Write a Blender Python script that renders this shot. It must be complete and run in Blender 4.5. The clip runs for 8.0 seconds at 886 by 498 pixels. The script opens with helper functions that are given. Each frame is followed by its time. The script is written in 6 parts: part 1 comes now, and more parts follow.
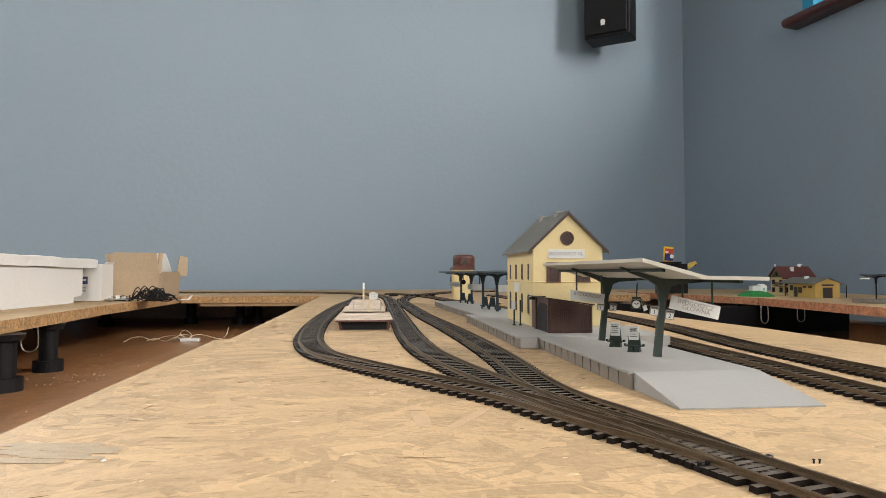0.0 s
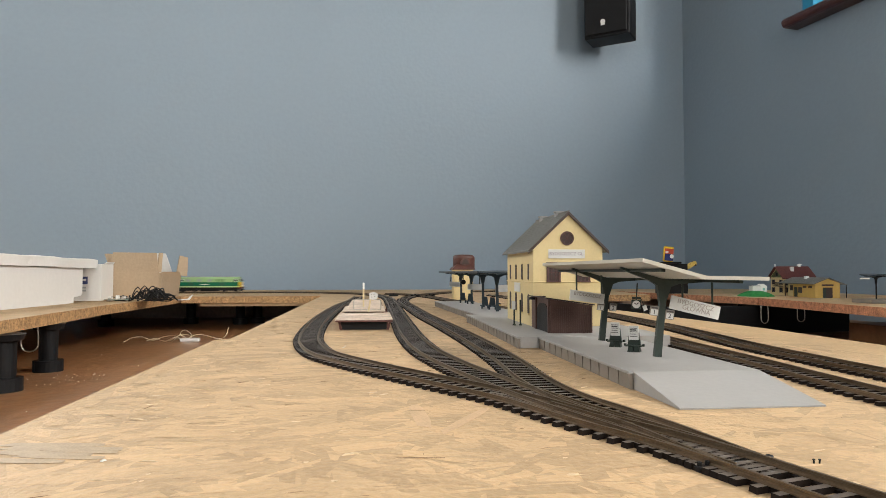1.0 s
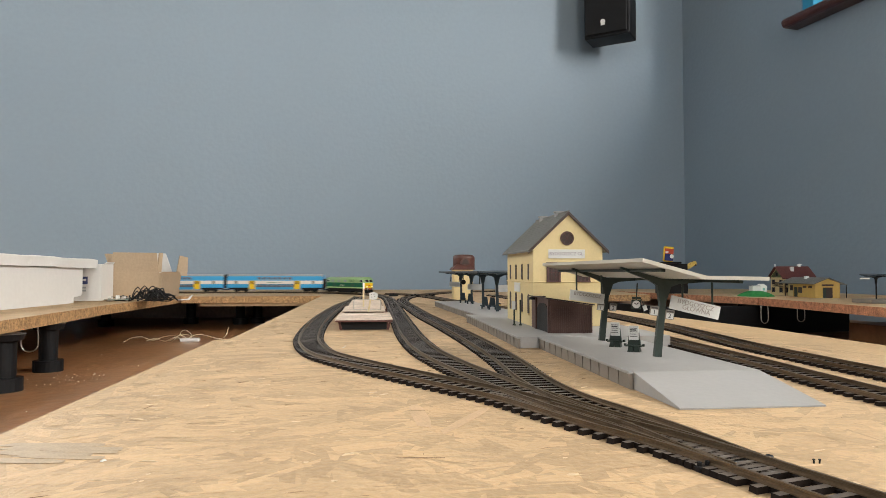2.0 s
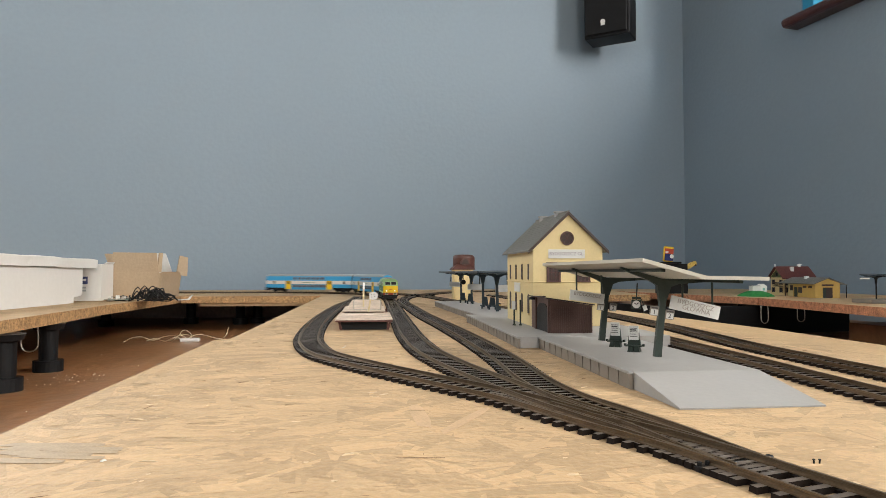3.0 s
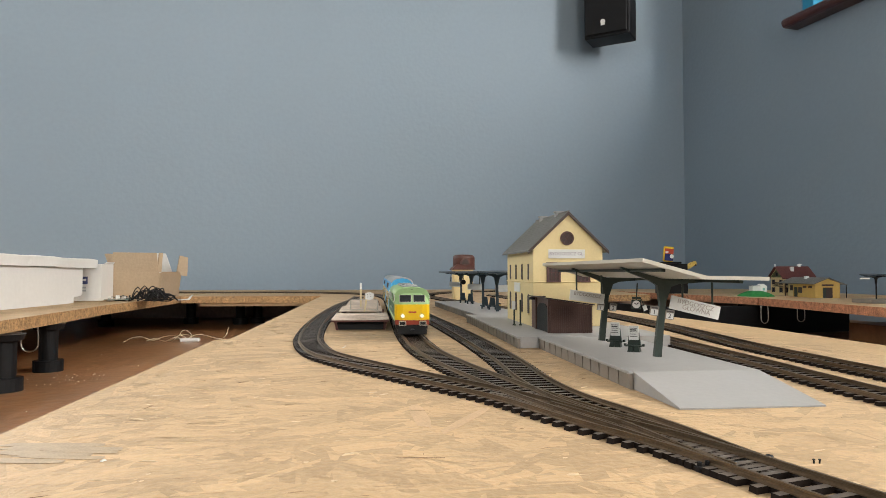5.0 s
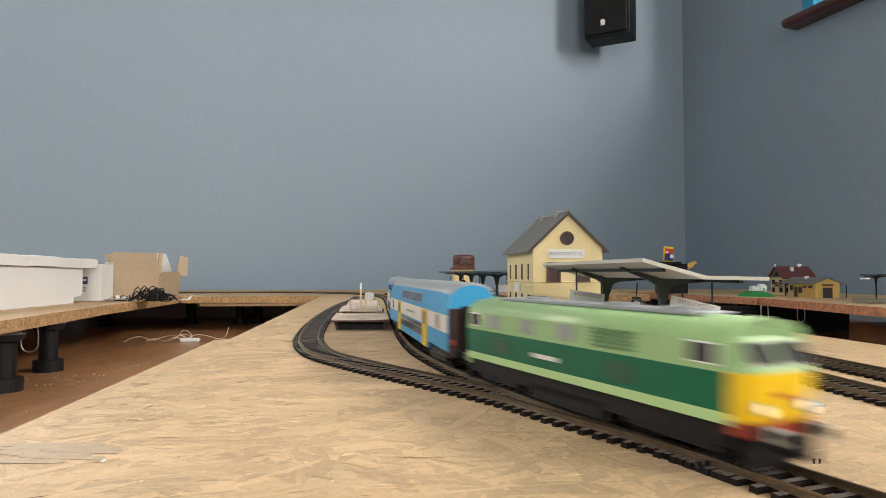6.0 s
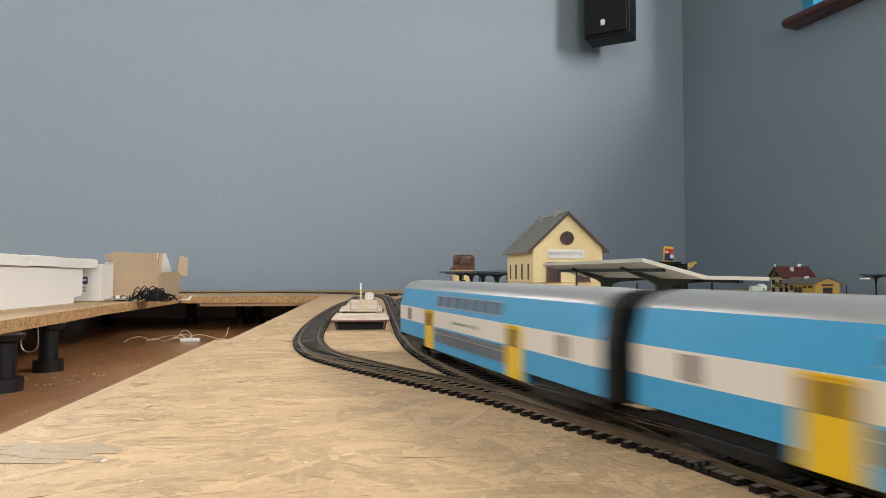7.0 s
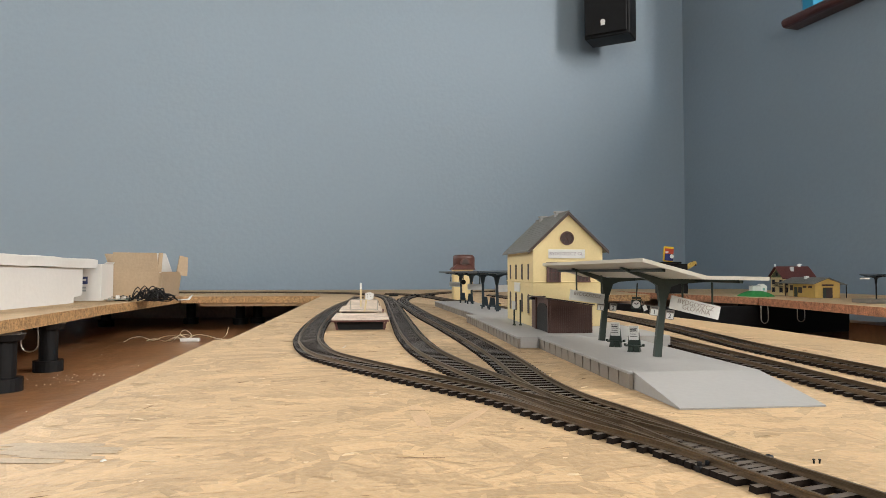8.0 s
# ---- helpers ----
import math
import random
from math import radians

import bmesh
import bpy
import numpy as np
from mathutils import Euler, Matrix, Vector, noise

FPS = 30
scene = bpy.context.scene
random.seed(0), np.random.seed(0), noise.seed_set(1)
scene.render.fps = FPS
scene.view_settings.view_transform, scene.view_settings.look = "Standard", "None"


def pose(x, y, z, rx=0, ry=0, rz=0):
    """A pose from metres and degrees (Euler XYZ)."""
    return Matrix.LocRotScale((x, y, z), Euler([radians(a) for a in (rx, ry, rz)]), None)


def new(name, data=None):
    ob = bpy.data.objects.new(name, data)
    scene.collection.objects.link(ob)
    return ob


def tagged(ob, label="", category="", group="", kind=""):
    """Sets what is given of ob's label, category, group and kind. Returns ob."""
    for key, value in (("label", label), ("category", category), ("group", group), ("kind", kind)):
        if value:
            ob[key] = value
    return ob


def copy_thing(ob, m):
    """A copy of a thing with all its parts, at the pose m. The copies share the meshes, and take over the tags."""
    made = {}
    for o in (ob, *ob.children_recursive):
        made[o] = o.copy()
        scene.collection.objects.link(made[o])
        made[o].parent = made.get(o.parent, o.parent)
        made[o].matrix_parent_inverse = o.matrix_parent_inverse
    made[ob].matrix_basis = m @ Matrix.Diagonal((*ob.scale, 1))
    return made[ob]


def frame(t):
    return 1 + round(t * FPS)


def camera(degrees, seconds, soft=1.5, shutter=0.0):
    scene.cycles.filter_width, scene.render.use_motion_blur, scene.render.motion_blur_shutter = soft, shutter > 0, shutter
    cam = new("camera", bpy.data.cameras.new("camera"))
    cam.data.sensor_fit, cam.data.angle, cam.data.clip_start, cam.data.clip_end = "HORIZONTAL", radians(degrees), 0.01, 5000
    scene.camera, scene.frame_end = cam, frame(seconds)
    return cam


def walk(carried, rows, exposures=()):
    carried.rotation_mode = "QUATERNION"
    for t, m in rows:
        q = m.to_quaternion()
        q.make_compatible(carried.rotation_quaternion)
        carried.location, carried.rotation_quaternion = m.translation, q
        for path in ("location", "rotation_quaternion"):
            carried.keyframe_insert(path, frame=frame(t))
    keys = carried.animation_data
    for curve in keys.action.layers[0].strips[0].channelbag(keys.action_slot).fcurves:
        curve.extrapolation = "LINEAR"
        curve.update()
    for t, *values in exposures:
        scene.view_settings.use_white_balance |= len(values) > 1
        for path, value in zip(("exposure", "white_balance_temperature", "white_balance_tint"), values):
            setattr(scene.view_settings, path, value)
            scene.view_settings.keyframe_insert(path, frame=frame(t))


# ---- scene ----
cam = camera(67.2, 8.0, soft=0.65, shutter=0.75)
EYE = (0.0, 0.0, 0.065)
CAM = pose(*EYE, 91.990, 0, -6.235)
walk(cam, [(0.0, CAM), (8.0, CAM)], exposures=[(0.0, 0.0), (8.0, 0.0)])

# ---------------------------------------------------------------- light
world = bpy.data.worlds.new("world")
scene.world = world
world.use_nodes = True
wn = world.node_tree.nodes
sky = wn.new("ShaderNodeTexSky")
sky.sky_type, sky.sun_disc = 'NISHITA', False
sky.sun_elevation, sky.sun_rotation = radians(38), radians(200)
world.node_tree.links.new(sky.outputs[0], wn["Background"].inputs[0])
wn["Background"].inputs[1].default_value = 0.12

# room frame: turned by ten degrees against the layout, origin at the visible corner of the room
ROOM = pose(1.452, 2.95, 0, 0, 0, 9.8)
FLOOR_Z, CEIL_Z = -0.95, 2.25


def window_or_fill_light(name, m, w, h, power, color):
    d = bpy.data.lights.new(name, 'AREA')
    d.shape, d.size, d.size_y, d.energy, d.color = 'RECTANGLE', w, h, power, color
    o = new(name, d)
    o.matrix_world = m
    return o


DAY = (1.0, 0.935, 0.845)
# windows: in the right-hand wall (along local -y), beyond the left end of the wall behind the layout, and in the rear wall
# second side window and rear window are unseen fill, added for brightness
WIN_SIDE = [(-3.10, -0.70), (-5.5, -4.3)]          # local y spans in the side wall
WIN_NORTH = [(-4.45, -3.0)]                         # local x spans in the wall behind the layout
FILL_WIN_REAR = [(-3.2, -1.8)]           # local x spans in the rear wall
SILL_SIDE, SILL_REAR, WIN_TOP = 0.995, 0.8, 2.0
REAR_Y = -6.4
WEST_X = -5.2
P_SIDE, P_NORTH, P_REAR = (106, 180), 106, 88      # lamp power behind each wall's windows
for (y0, y1), power, clear in zip(WIN_SIDE, P_SIDE, (1.45, 0.0)):
    y1 -= clear                                     # first lamp cut shorter so the wall beside the corner stays darker
    window_or_fill_light("window_or_fill_light", ROOM @ pose(0.40, (y0 + y1) / 2, (SILL_SIDE + WIN_TOP) / 2, 0, 90, 0), WIN_TOP - SILL_SIDE, y1 - y0, power, DAY)
for x0, x1 in WIN_NORTH:
    window_or_fill_light("window_or_fill_light", ROOM @ pose((x0 + x1) / 2, 0.40, (SILL_REAR + WIN_TOP) / 2, -90, 0, 0), x1 - x0, WIN_TOP - SILL_REAR, P_NORTH, DAY)
for x0, x1 in FILL_WIN_REAR:
    window_or_fill_light("window_or_fill_light", ROOM @ pose((x0 + x1) / 2, REAR_Y - 0.30, (SILL_REAR + WIN_TOP) / 2, 90, 0, 0), x1 - x0, WIN_TOP - SILL_REAR, P_REAR, DAY)


# ---------------------------------------------------------------- helpers
def part(name, bm, material, parent=None, label="", smooth=False):
    me = bpy.data.meshes.new(name)
    bm.to_mesh(me)
    bm.free()
    if smooth:
        me.polygons.foreach_set("use_smooth", [True] * len(me.polygons))
    for m in (material if isinstance(material, (list, tuple)) else [material]):
        me.materials.append(m)
    ob = new(name, me)
    if parent is not None:
        ob.parent = parent
    if label:
        ob["label"] = label
    return ob


def share(name, src, parent, m):
    ob = new(name, src.data)
    ob.parent = parent
    ob.matrix_basis = m
    return ob


def empty(name, m, label, category, group="", kind=""):
    ob = new(name)
    ob.empty_display_size = 0.01
    ob.matrix_basis = m
    return tagged(ob, label, category, group, kind)


def bx(bm, x0, x1, y0, y1, z0, z1, bev=0.0, mi=0, m=None):
    vs = [bm.verts.new(p) for p in ((x0, y0, z0), (x1, y0, z0), (x1, y1, z0), (x0, y1, z0), (x0, y0, z1), (x1, y0, z1), (x1, y1, z1), (x0, y1, z1))]
    fs = [bm.faces.new([vs[i] for i in q]) for q in ((3, 2, 1, 0), (4, 5, 6, 7), (0, 1, 5, 4), (1, 2, 6, 5), (2, 3, 7, 6), (3, 0, 4, 7))]
    for f in fs:
        f.material_index = mi
    if bev:
        es = list({e for f in fs for e in f.edges})
        r = bmesh.ops.bevel(bm, geom=es, offset=bev, segments=1, profile=0.5, affect='EDGES')
        vs = list({v for f in r["faces"] for v in f.verts} | {v for v in vs if v.is_valid})
    if m is not None:
        bmesh.ops.transform(bm, matrix=m, verts=[v for v in vs if v.is_valid])
    return bm


def boxed(*a, **k):
    return bx(bmesh.new(), *a, **k)


def prism(bm, pts, d0, d1, axis='y', mi=0):
    """Extrude a closed outline: axis y takes (x, z) points, x takes (y, z), z takes (x, y)."""
    def at(p, d):
        return (p[0], d, p[1]) if axis == 'y' else ((d, p[0], p[1]) if axis == 'x' else (p[0], p[1], d))
    a = [bm.verts.new(at(p, d0)) for p in pts]
    b = [bm.verts.new(at(p, d1)) for p in pts]
    n = len(pts)
    fs = [bm.faces.new(a), bm.faces.new(b[::-1])]
    fs += [bm.faces.new((a[i], b[i], b[(i + 1) % n], a[(i + 1) % n])) for i in range(n)]
    for f in fs:
        f.material_index = mi
    bmesh.ops.recalc_face_normals(bm, faces=fs)
    return bm


def cyl(bm, x, y, z0, z1, r, r2=None, seg=16, m=None):
    r2 = r if r2 is None else r2
    res = bmesh.ops.create_cone(bm, cap_ends=True, segments=seg, radius1=r, radius2=r2, depth=z1 - z0)
    bmesh.ops.translate(bm, vec=(x, y, (z0 + z1) / 2), verts=res["verts"])
    if m is not None:
        bmesh.ops.transform(bm, matrix=m, verts=res["verts"])
    return bm


def tube(bm, pts, r, seg=6):
    """A thin round wire along points."""
    pts = [Vector(p) for p in pts]
    rings = []
    for i, p in enumerate(pts):
        d = (pts[min(i + 1, len(pts) - 1)] - pts[max(i - 1, 0)]).normalized()
        u = d.cross(Vector((0.3, 0.2, 1))).normalized()
        v = d.cross(u)
        rings.append([bm.verts.new(p + r * (math.cos(k * math.tau / seg) * u + math.sin(k * math.tau / seg) * v)) for k in range(seg)])
    for a, b in zip(rings, rings[1:]):
        for k in range(seg):
            bm.faces.new((a[k], a[(k + 1) % seg], b[(k + 1) % seg], b[k]))
    bm.faces.new(rings[0][::-1])
    bm.faces.new(rings[-1])
    return bm


def spline(ctrl, step=0.004):
    """Points at an even step along a smooth curve through the control points."""
    P = [np.array(p, float) for p in ctrl]
    P = [2 * P[0] - P[1]] + P + [2 * P[-1] - P[-2]]
    out = []
    for i in range(1, len(P) - 2):
        p0, p1, p2, p3 = P[i - 1:i + 3]
        t0, t1 = 0.0, np.linalg.norm(p1 - p0) ** 0.5
        t2 = t1 + np.linalg.norm(p2 - p1) ** 0.5
        t3 = t2 + np.linalg.norm(p3 - p2) ** 0.5
        for k in range(60):
            t = t1 + (t2 - t1) * k / 60
            a1 = (t1 - t) / (t1 - t0) * p0 + (t - t0) / (t1 - t0) * p1
            a2 = (t2 - t) / (t2 - t1) * p1 + (t - t1) / (t2 - t1) * p2
            a3 = (t3 - t) / (t3 - t2) * p2 + (t - t2) / (t3 - t2) * p3
            b1 = (t2 - t) / (t2 - t0) * a1 + (t - t0) / (t2 - t0) * a2
            b2 = (t3 - t) / (t3 - t1) * a2 + (t - t1) / (t3 - t1) * a3
            out.append((t2 - t) / (t2 - t1) * b1 + (t - t1) / (t2 - t1) * b2)
    out.append(P[-2])
    out = np.array(out)
    s = np.concatenate([[0], np.cumsum(np.linalg.norm(np.diff(out, axis=0), axis=1))])
    n = max(2, int(s[-1] / step))
    q = np.linspace(0, s[-1], n + 1)
    return np.stack([np.interp(q, s, out[:, 0]), np.interp(q, s, out[:, 1])], 1)


# ---------------------------------------------------------------- materials
def mat(name, color, rough=0.6, metal=0.0, scale=60.0, vary=0.15, bump=0.1, fine=None, spec=0.5, island=0.0, rnd=0.0):
    m = bpy.data.materials.new(name)
    m.use_nodes = True
    n, l = m.node_tree.nodes, m.node_tree.links
    b = n["Principled BSDF"]
    b.inputs["Roughness"].default_value, b.inputs["Metallic"].default_value = rough, metal
    b.inputs["Specular IOR Level"].default_value = spec
    tc = n.new("ShaderNodeTexCoord")
    n1, n2 = n.new("ShaderNodeTexNoise"), n.new("ShaderNodeTexNoise")
    n1.inputs["Scale"].default_value, n2.inputs["Scale"].default_value = scale, (fine or scale * 9)
    n1.inputs["Detail"].default_value, n2.inputs["Detail"].default_value = 4, 3
    add = n.new("ShaderNodeMath")
    add.operation = 'ADD'
    for k, q in enumerate((n1, n2)):
        l.new(tc.outputs["Object"], q.inputs["Vector"])
        l.new(q.outputs["Fac"], add.inputs[k])
    last = add.outputs[0]
    if island or rnd:
        src = n.new("ShaderNodeNewGeometry").outputs["Random Per Island"] if island else n.new("ShaderNodeObjectInfo").outputs["Random"]
        ma = n.new("ShaderNodeMath")
        ma.operation = 'MULTIPLY_ADD'
        l.new(src, ma.inputs[0])
        ma.inputs[1].default_value = (island or rnd)
        l.new(last, ma.inputs[2])
        last = ma.outputs[0]
    mr = n.new("ShaderNodeMapRange")
    mr.inputs["From Min"].default_value, mr.inputs["From Max"].default_value = 0.6, 1.4 + (island or rnd)
    l.new(last, mr.inputs["Value"])
    mix = n.new("ShaderNodeMix")
    mix.data_type = 'RGBA'
    lo = [max(0.0, c * (1 - vary)) for c in color]
    hi = [min(1.0, c * (1 + vary)) for c in color]
    mix.inputs[6].default_value, mix.inputs[7].default_value = (*lo, 1), (*hi, 1)
    l.new(mr.outputs[0], mix.inputs[0])
    l.new(mix.outputs[2], b.inputs["Base Color"])
    if bump:
        bp = n.new("ShaderNodeBump")
        bp.inputs["Strength"].default_value = bump
        bp.inputs["Distance"].default_value = 0.15 / scale
        l.new(n2.outputs["Fac"], bp.inputs["Height"])
        l.new(bp.outputs[0], b.inputs["Normal"])
    return m


M = {}
M['wall'] = mat("wall_paint", (0.248, 0.312, 0.375), 0.6, scale=1.3, vary=0.04, bump=0.03, fine=60)
M['ceiling'] = mat("ceiling_paint", (0.52, 0.52, 0.50), 0.8, scale=2, vary=0.04)
M['floor'] = mat("floor_lino", (0.16, 0.11, 0.08), 0.5, scale=3, vary=0.2)
M['osb'] = mat("osb_base", (0.49, 0.335, 0.18), 0.55, scale=14, vary=0.22, bump=0.1, fine=220)
M['strand'] = mat("osb_strand", (0.515, 0.360, 0.208), 0.62, scale=26, vary=0.32, bump=0.25, fine=360, island=0.9)
M['chip'] = mat("osb_chip", (0.68, 0.53, 0.35), 0.5, scale=40, vary=0.25, bump=0.1, fine=500, island=1.0)
M['slit'] = mat("osb_gap", (0.23, 0.135, 0.07), 0.8, scale=60, vary=0.5, bump=0, island=1.0)
M['osb_edge'] = mat("osb_edge", (0.40, 0.235, 0.105), 0.75, scale=130, vary=0.75, bump=0.9, fine=420)
M['osb_red'] = mat("osb_edge_red", (0.50, 0.22, 0.115), 0.75, scale=110, vary=0.6, bump=0.9, fine=380)
M['varnish'] = mat("varnished_board", (0.30, 0.145, 0.062), 0.28, scale=6, vary=0.35, bump=0.05, fine=60)
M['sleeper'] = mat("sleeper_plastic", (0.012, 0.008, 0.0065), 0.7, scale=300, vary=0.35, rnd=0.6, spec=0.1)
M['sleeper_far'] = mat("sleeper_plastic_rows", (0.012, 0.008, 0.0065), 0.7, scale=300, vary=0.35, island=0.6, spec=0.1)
# light from above put into the colour: sleeper tops paler than their sides
M['sleeper_top'] = mat("lit_sleeper_top", (0.13, 0.108, 0.092), 0.38, scale=300, vary=0.45, rnd=0.6, spec=0.5)
M['rail'] = mat("rail_metal", (0.165, 0.118, 0.076), 0.42, 0.75, scale=120, vary=0.3)
M['black'] = mat("black_plastic", (0.008, 0.008, 0.009), 0.5, scale=80, vary=0.25, spec=0.2)
M['concrete'] = mat("platform_grey", (0.345, 0.34, 0.335), 0.55, scale=40, vary=0.05, bump=0.04)
M['plat_side'] = mat("platform_side", (0.225, 0.195, 0.165), 0.6, scale=80, vary=0.1)
M['yellow_wall'] = mat("cream_plaster", (0.70, 0.56, 0.29), 0.6, scale=60, vary=0.06, bump=0.05)
M['slate'] = mat("slate_roof", (0.150, 0.147, 0.135), 0.5, scale=90, vary=0.35, bump=0.4, fine=700)
M['brown'] = mat("brown_plastic", (0.040, 0.020, 0.016), 0.55, scale=120, vary=0.2)
M['annex'] = mat("brown_ribbed_plastic", (0.085, 0.038, 0.028), 0.5, scale=120, vary=0.2)
M['darkgreen'] = mat("dark_green_plastic", (0.016, 0.028, 0.021), 0.5, scale=100, vary=0.2)
M['petrol'] = mat("blue_grey_plastic", (0.018, 0.034, 0.046), 0.5, scale=100, vary=0.2)
M['cream'] = mat("cream_plastic", (0.50, 0.47, 0.405), 0.45, scale=60, vary=0.06, bump=0.03)
M['paper'] = mat("white_paper", (0.66, 0.66, 0.64), 0.75, scale=120, vary=0.06, bump=0.1)
M['foam'] = mat("white_board", (0.66, 0.645, 0.625), 0.7, scale=12, vary=0.04, bump=0.05)
M['card'] = mat("brown_cardboard", (0.44, 0.33, 0.22), 0.75, scale=18, vary=0.1, bump=0.1)
M['ink'] = mat("dark_ink", (0.06, 0.055, 0.06), 0.7, bump=0)
M['pencil'] = mat("faint_pencil", (0.36, 0.33, 0.30), 0.8, scale=500, vary=0.55, bump=0)
M['lgreen'] = mat("light_green_paint", (0.29, 0.45, 0.21), 0.4, scale=60, vary=0.08, bump=0.02, spec=0.3)
M['lgreen2'] = mat("pale_green_stripe", (0.42, 0.62, 0.28), 0.4, scale=60, vary=0.08, bump=0.02, spec=0.3)
M['louvre'] = mat("louvre_green", (0.11, 0.22, 0.10), 0.5, scale=60, vary=0.1, bump=0.02, spec=0.25)
M['dgreen'] = mat("green_paint", (0.002, 0.118, 0.058), 0.4, scale=60, vary=0.1, bump=0.02, spec=0.25)
M['yellow'] = mat("yellow_paint", (0.78, 0.50, 0.006), 0.35, scale=60, vary=0.06, bump=0.02)
M['red'] = mat("red_paint", (0.42, 0.05, 0.02), 0.4, scale=60, vary=0.1, bump=0.02)
M['beam'] = mat("orange_red_beam", (0.27, 0.034, 0.015), 0.45, scale=60, vary=0.15, bump=0.02)
M['grey_roof'] = mat("grey_roof_paint", (0.28, 0.295, 0.31), 0.35, scale=30, vary=0.06, bump=0.02)
M['blue'] = mat("sky_blue_paint", (0.045, 0.325, 0.61), 0.38, scale=30, vary=0.06, bump=0.02, spec=0.3)
M['ivory'] = mat("ivory_paint", (0.71, 0.68, 0.63), 0.35, scale=30, vary=0.04, bump=0.02)
M['coach_glass'] = mat("blue_grey_coach_glass", (0.120, 0.165, 0.225), 0.18, scale=60, vary=0.2, bump=0)
M['seat'] = mat("brown_seat_behind_glass", (0.075, 0.032, 0.024), 0.4, scale=90, vary=0.3, bump=0)
M['amber'] = mat("amber_door_pane", (0.20, 0.115, 0.012), 0.3, scale=90, vary=0.2, bump=0)
M['maroon'] = mat("maroon_end_panel", (0.040, 0.010, 0.010), 0.5, scale=90, vary=0.3)
M['pane'] = mat("dark_window_pane", (0.030, 0.034, 0.045), 0.25, scale=40, vary=0.3, bump=0, spec=0.25)
M['underside'] = mat("dark_stained_panel", (0.36, 0.25, 0.19), 0.6, scale=12, vary=0.3, bump=0.1)
M['screen'] = mat("dark_windscreen", (0.020, 0.022, 0.024), 0.6, scale=60, vary=0.3, bump=0, spec=0.1)
M['lattice'] = mat("red_brown_lattice", (0.075, 0.026, 0.020), 0.5, scale=150, vary=0.25)
M['steel'] = mat("steel_wire", (0.5, 0.47, 0.42), 0.35, 0.9, scale=100, vary=0.15)
M['redwood'] = mat("red_brown_sill", (0.075, 0.022, 0.018), 0.3, scale=20, vary=0.3, bump=0.1)
M['blueframe'] = mat("blue_frame_paint", (0.03, 0.30, 0.50), 0.5, scale=10, vary=0.1)
M['oxblood'] = mat("red_brown_roof", (0.10, 0.025, 0.022), 0.5, scale=150, vary=0.25, bump=0.2)
M['grass'] = mat("green_flock", (0.02, 0.22, 0.05), 0.8, scale=150, vary=0.3, bump=0.5)
M['ochre'] = mat("ochre_plaster", (0.55, 0.36, 0.10), 0.6, scale=90, vary=0.08)
M['rust'] = mat("rust_brown_tank", (0.085, 0.030, 0.022), 0.45, scale=60, vary=0.3)
M['white'] = mat("white_plastic", (0.78, 0.78, 0.76), 0.4, scale=60, vary=0.04, bump=0.02)


def glow(name, color, strength):
    m = bpy.data.materials.new(name)
    m.use_nodes = True
    b = m.node_tree.nodes["Principled BSDF"]
    b.inputs["Base Color"].default_value = (*color, 1)
    b.inputs["Emission Color"].default_value = (*color, 1)
    b.inputs["Emission Strength"].default_value = strength
    return m


M['headlight'] = glow("lit_headlight", (1.0, 0.86, 0.60), 0.55)


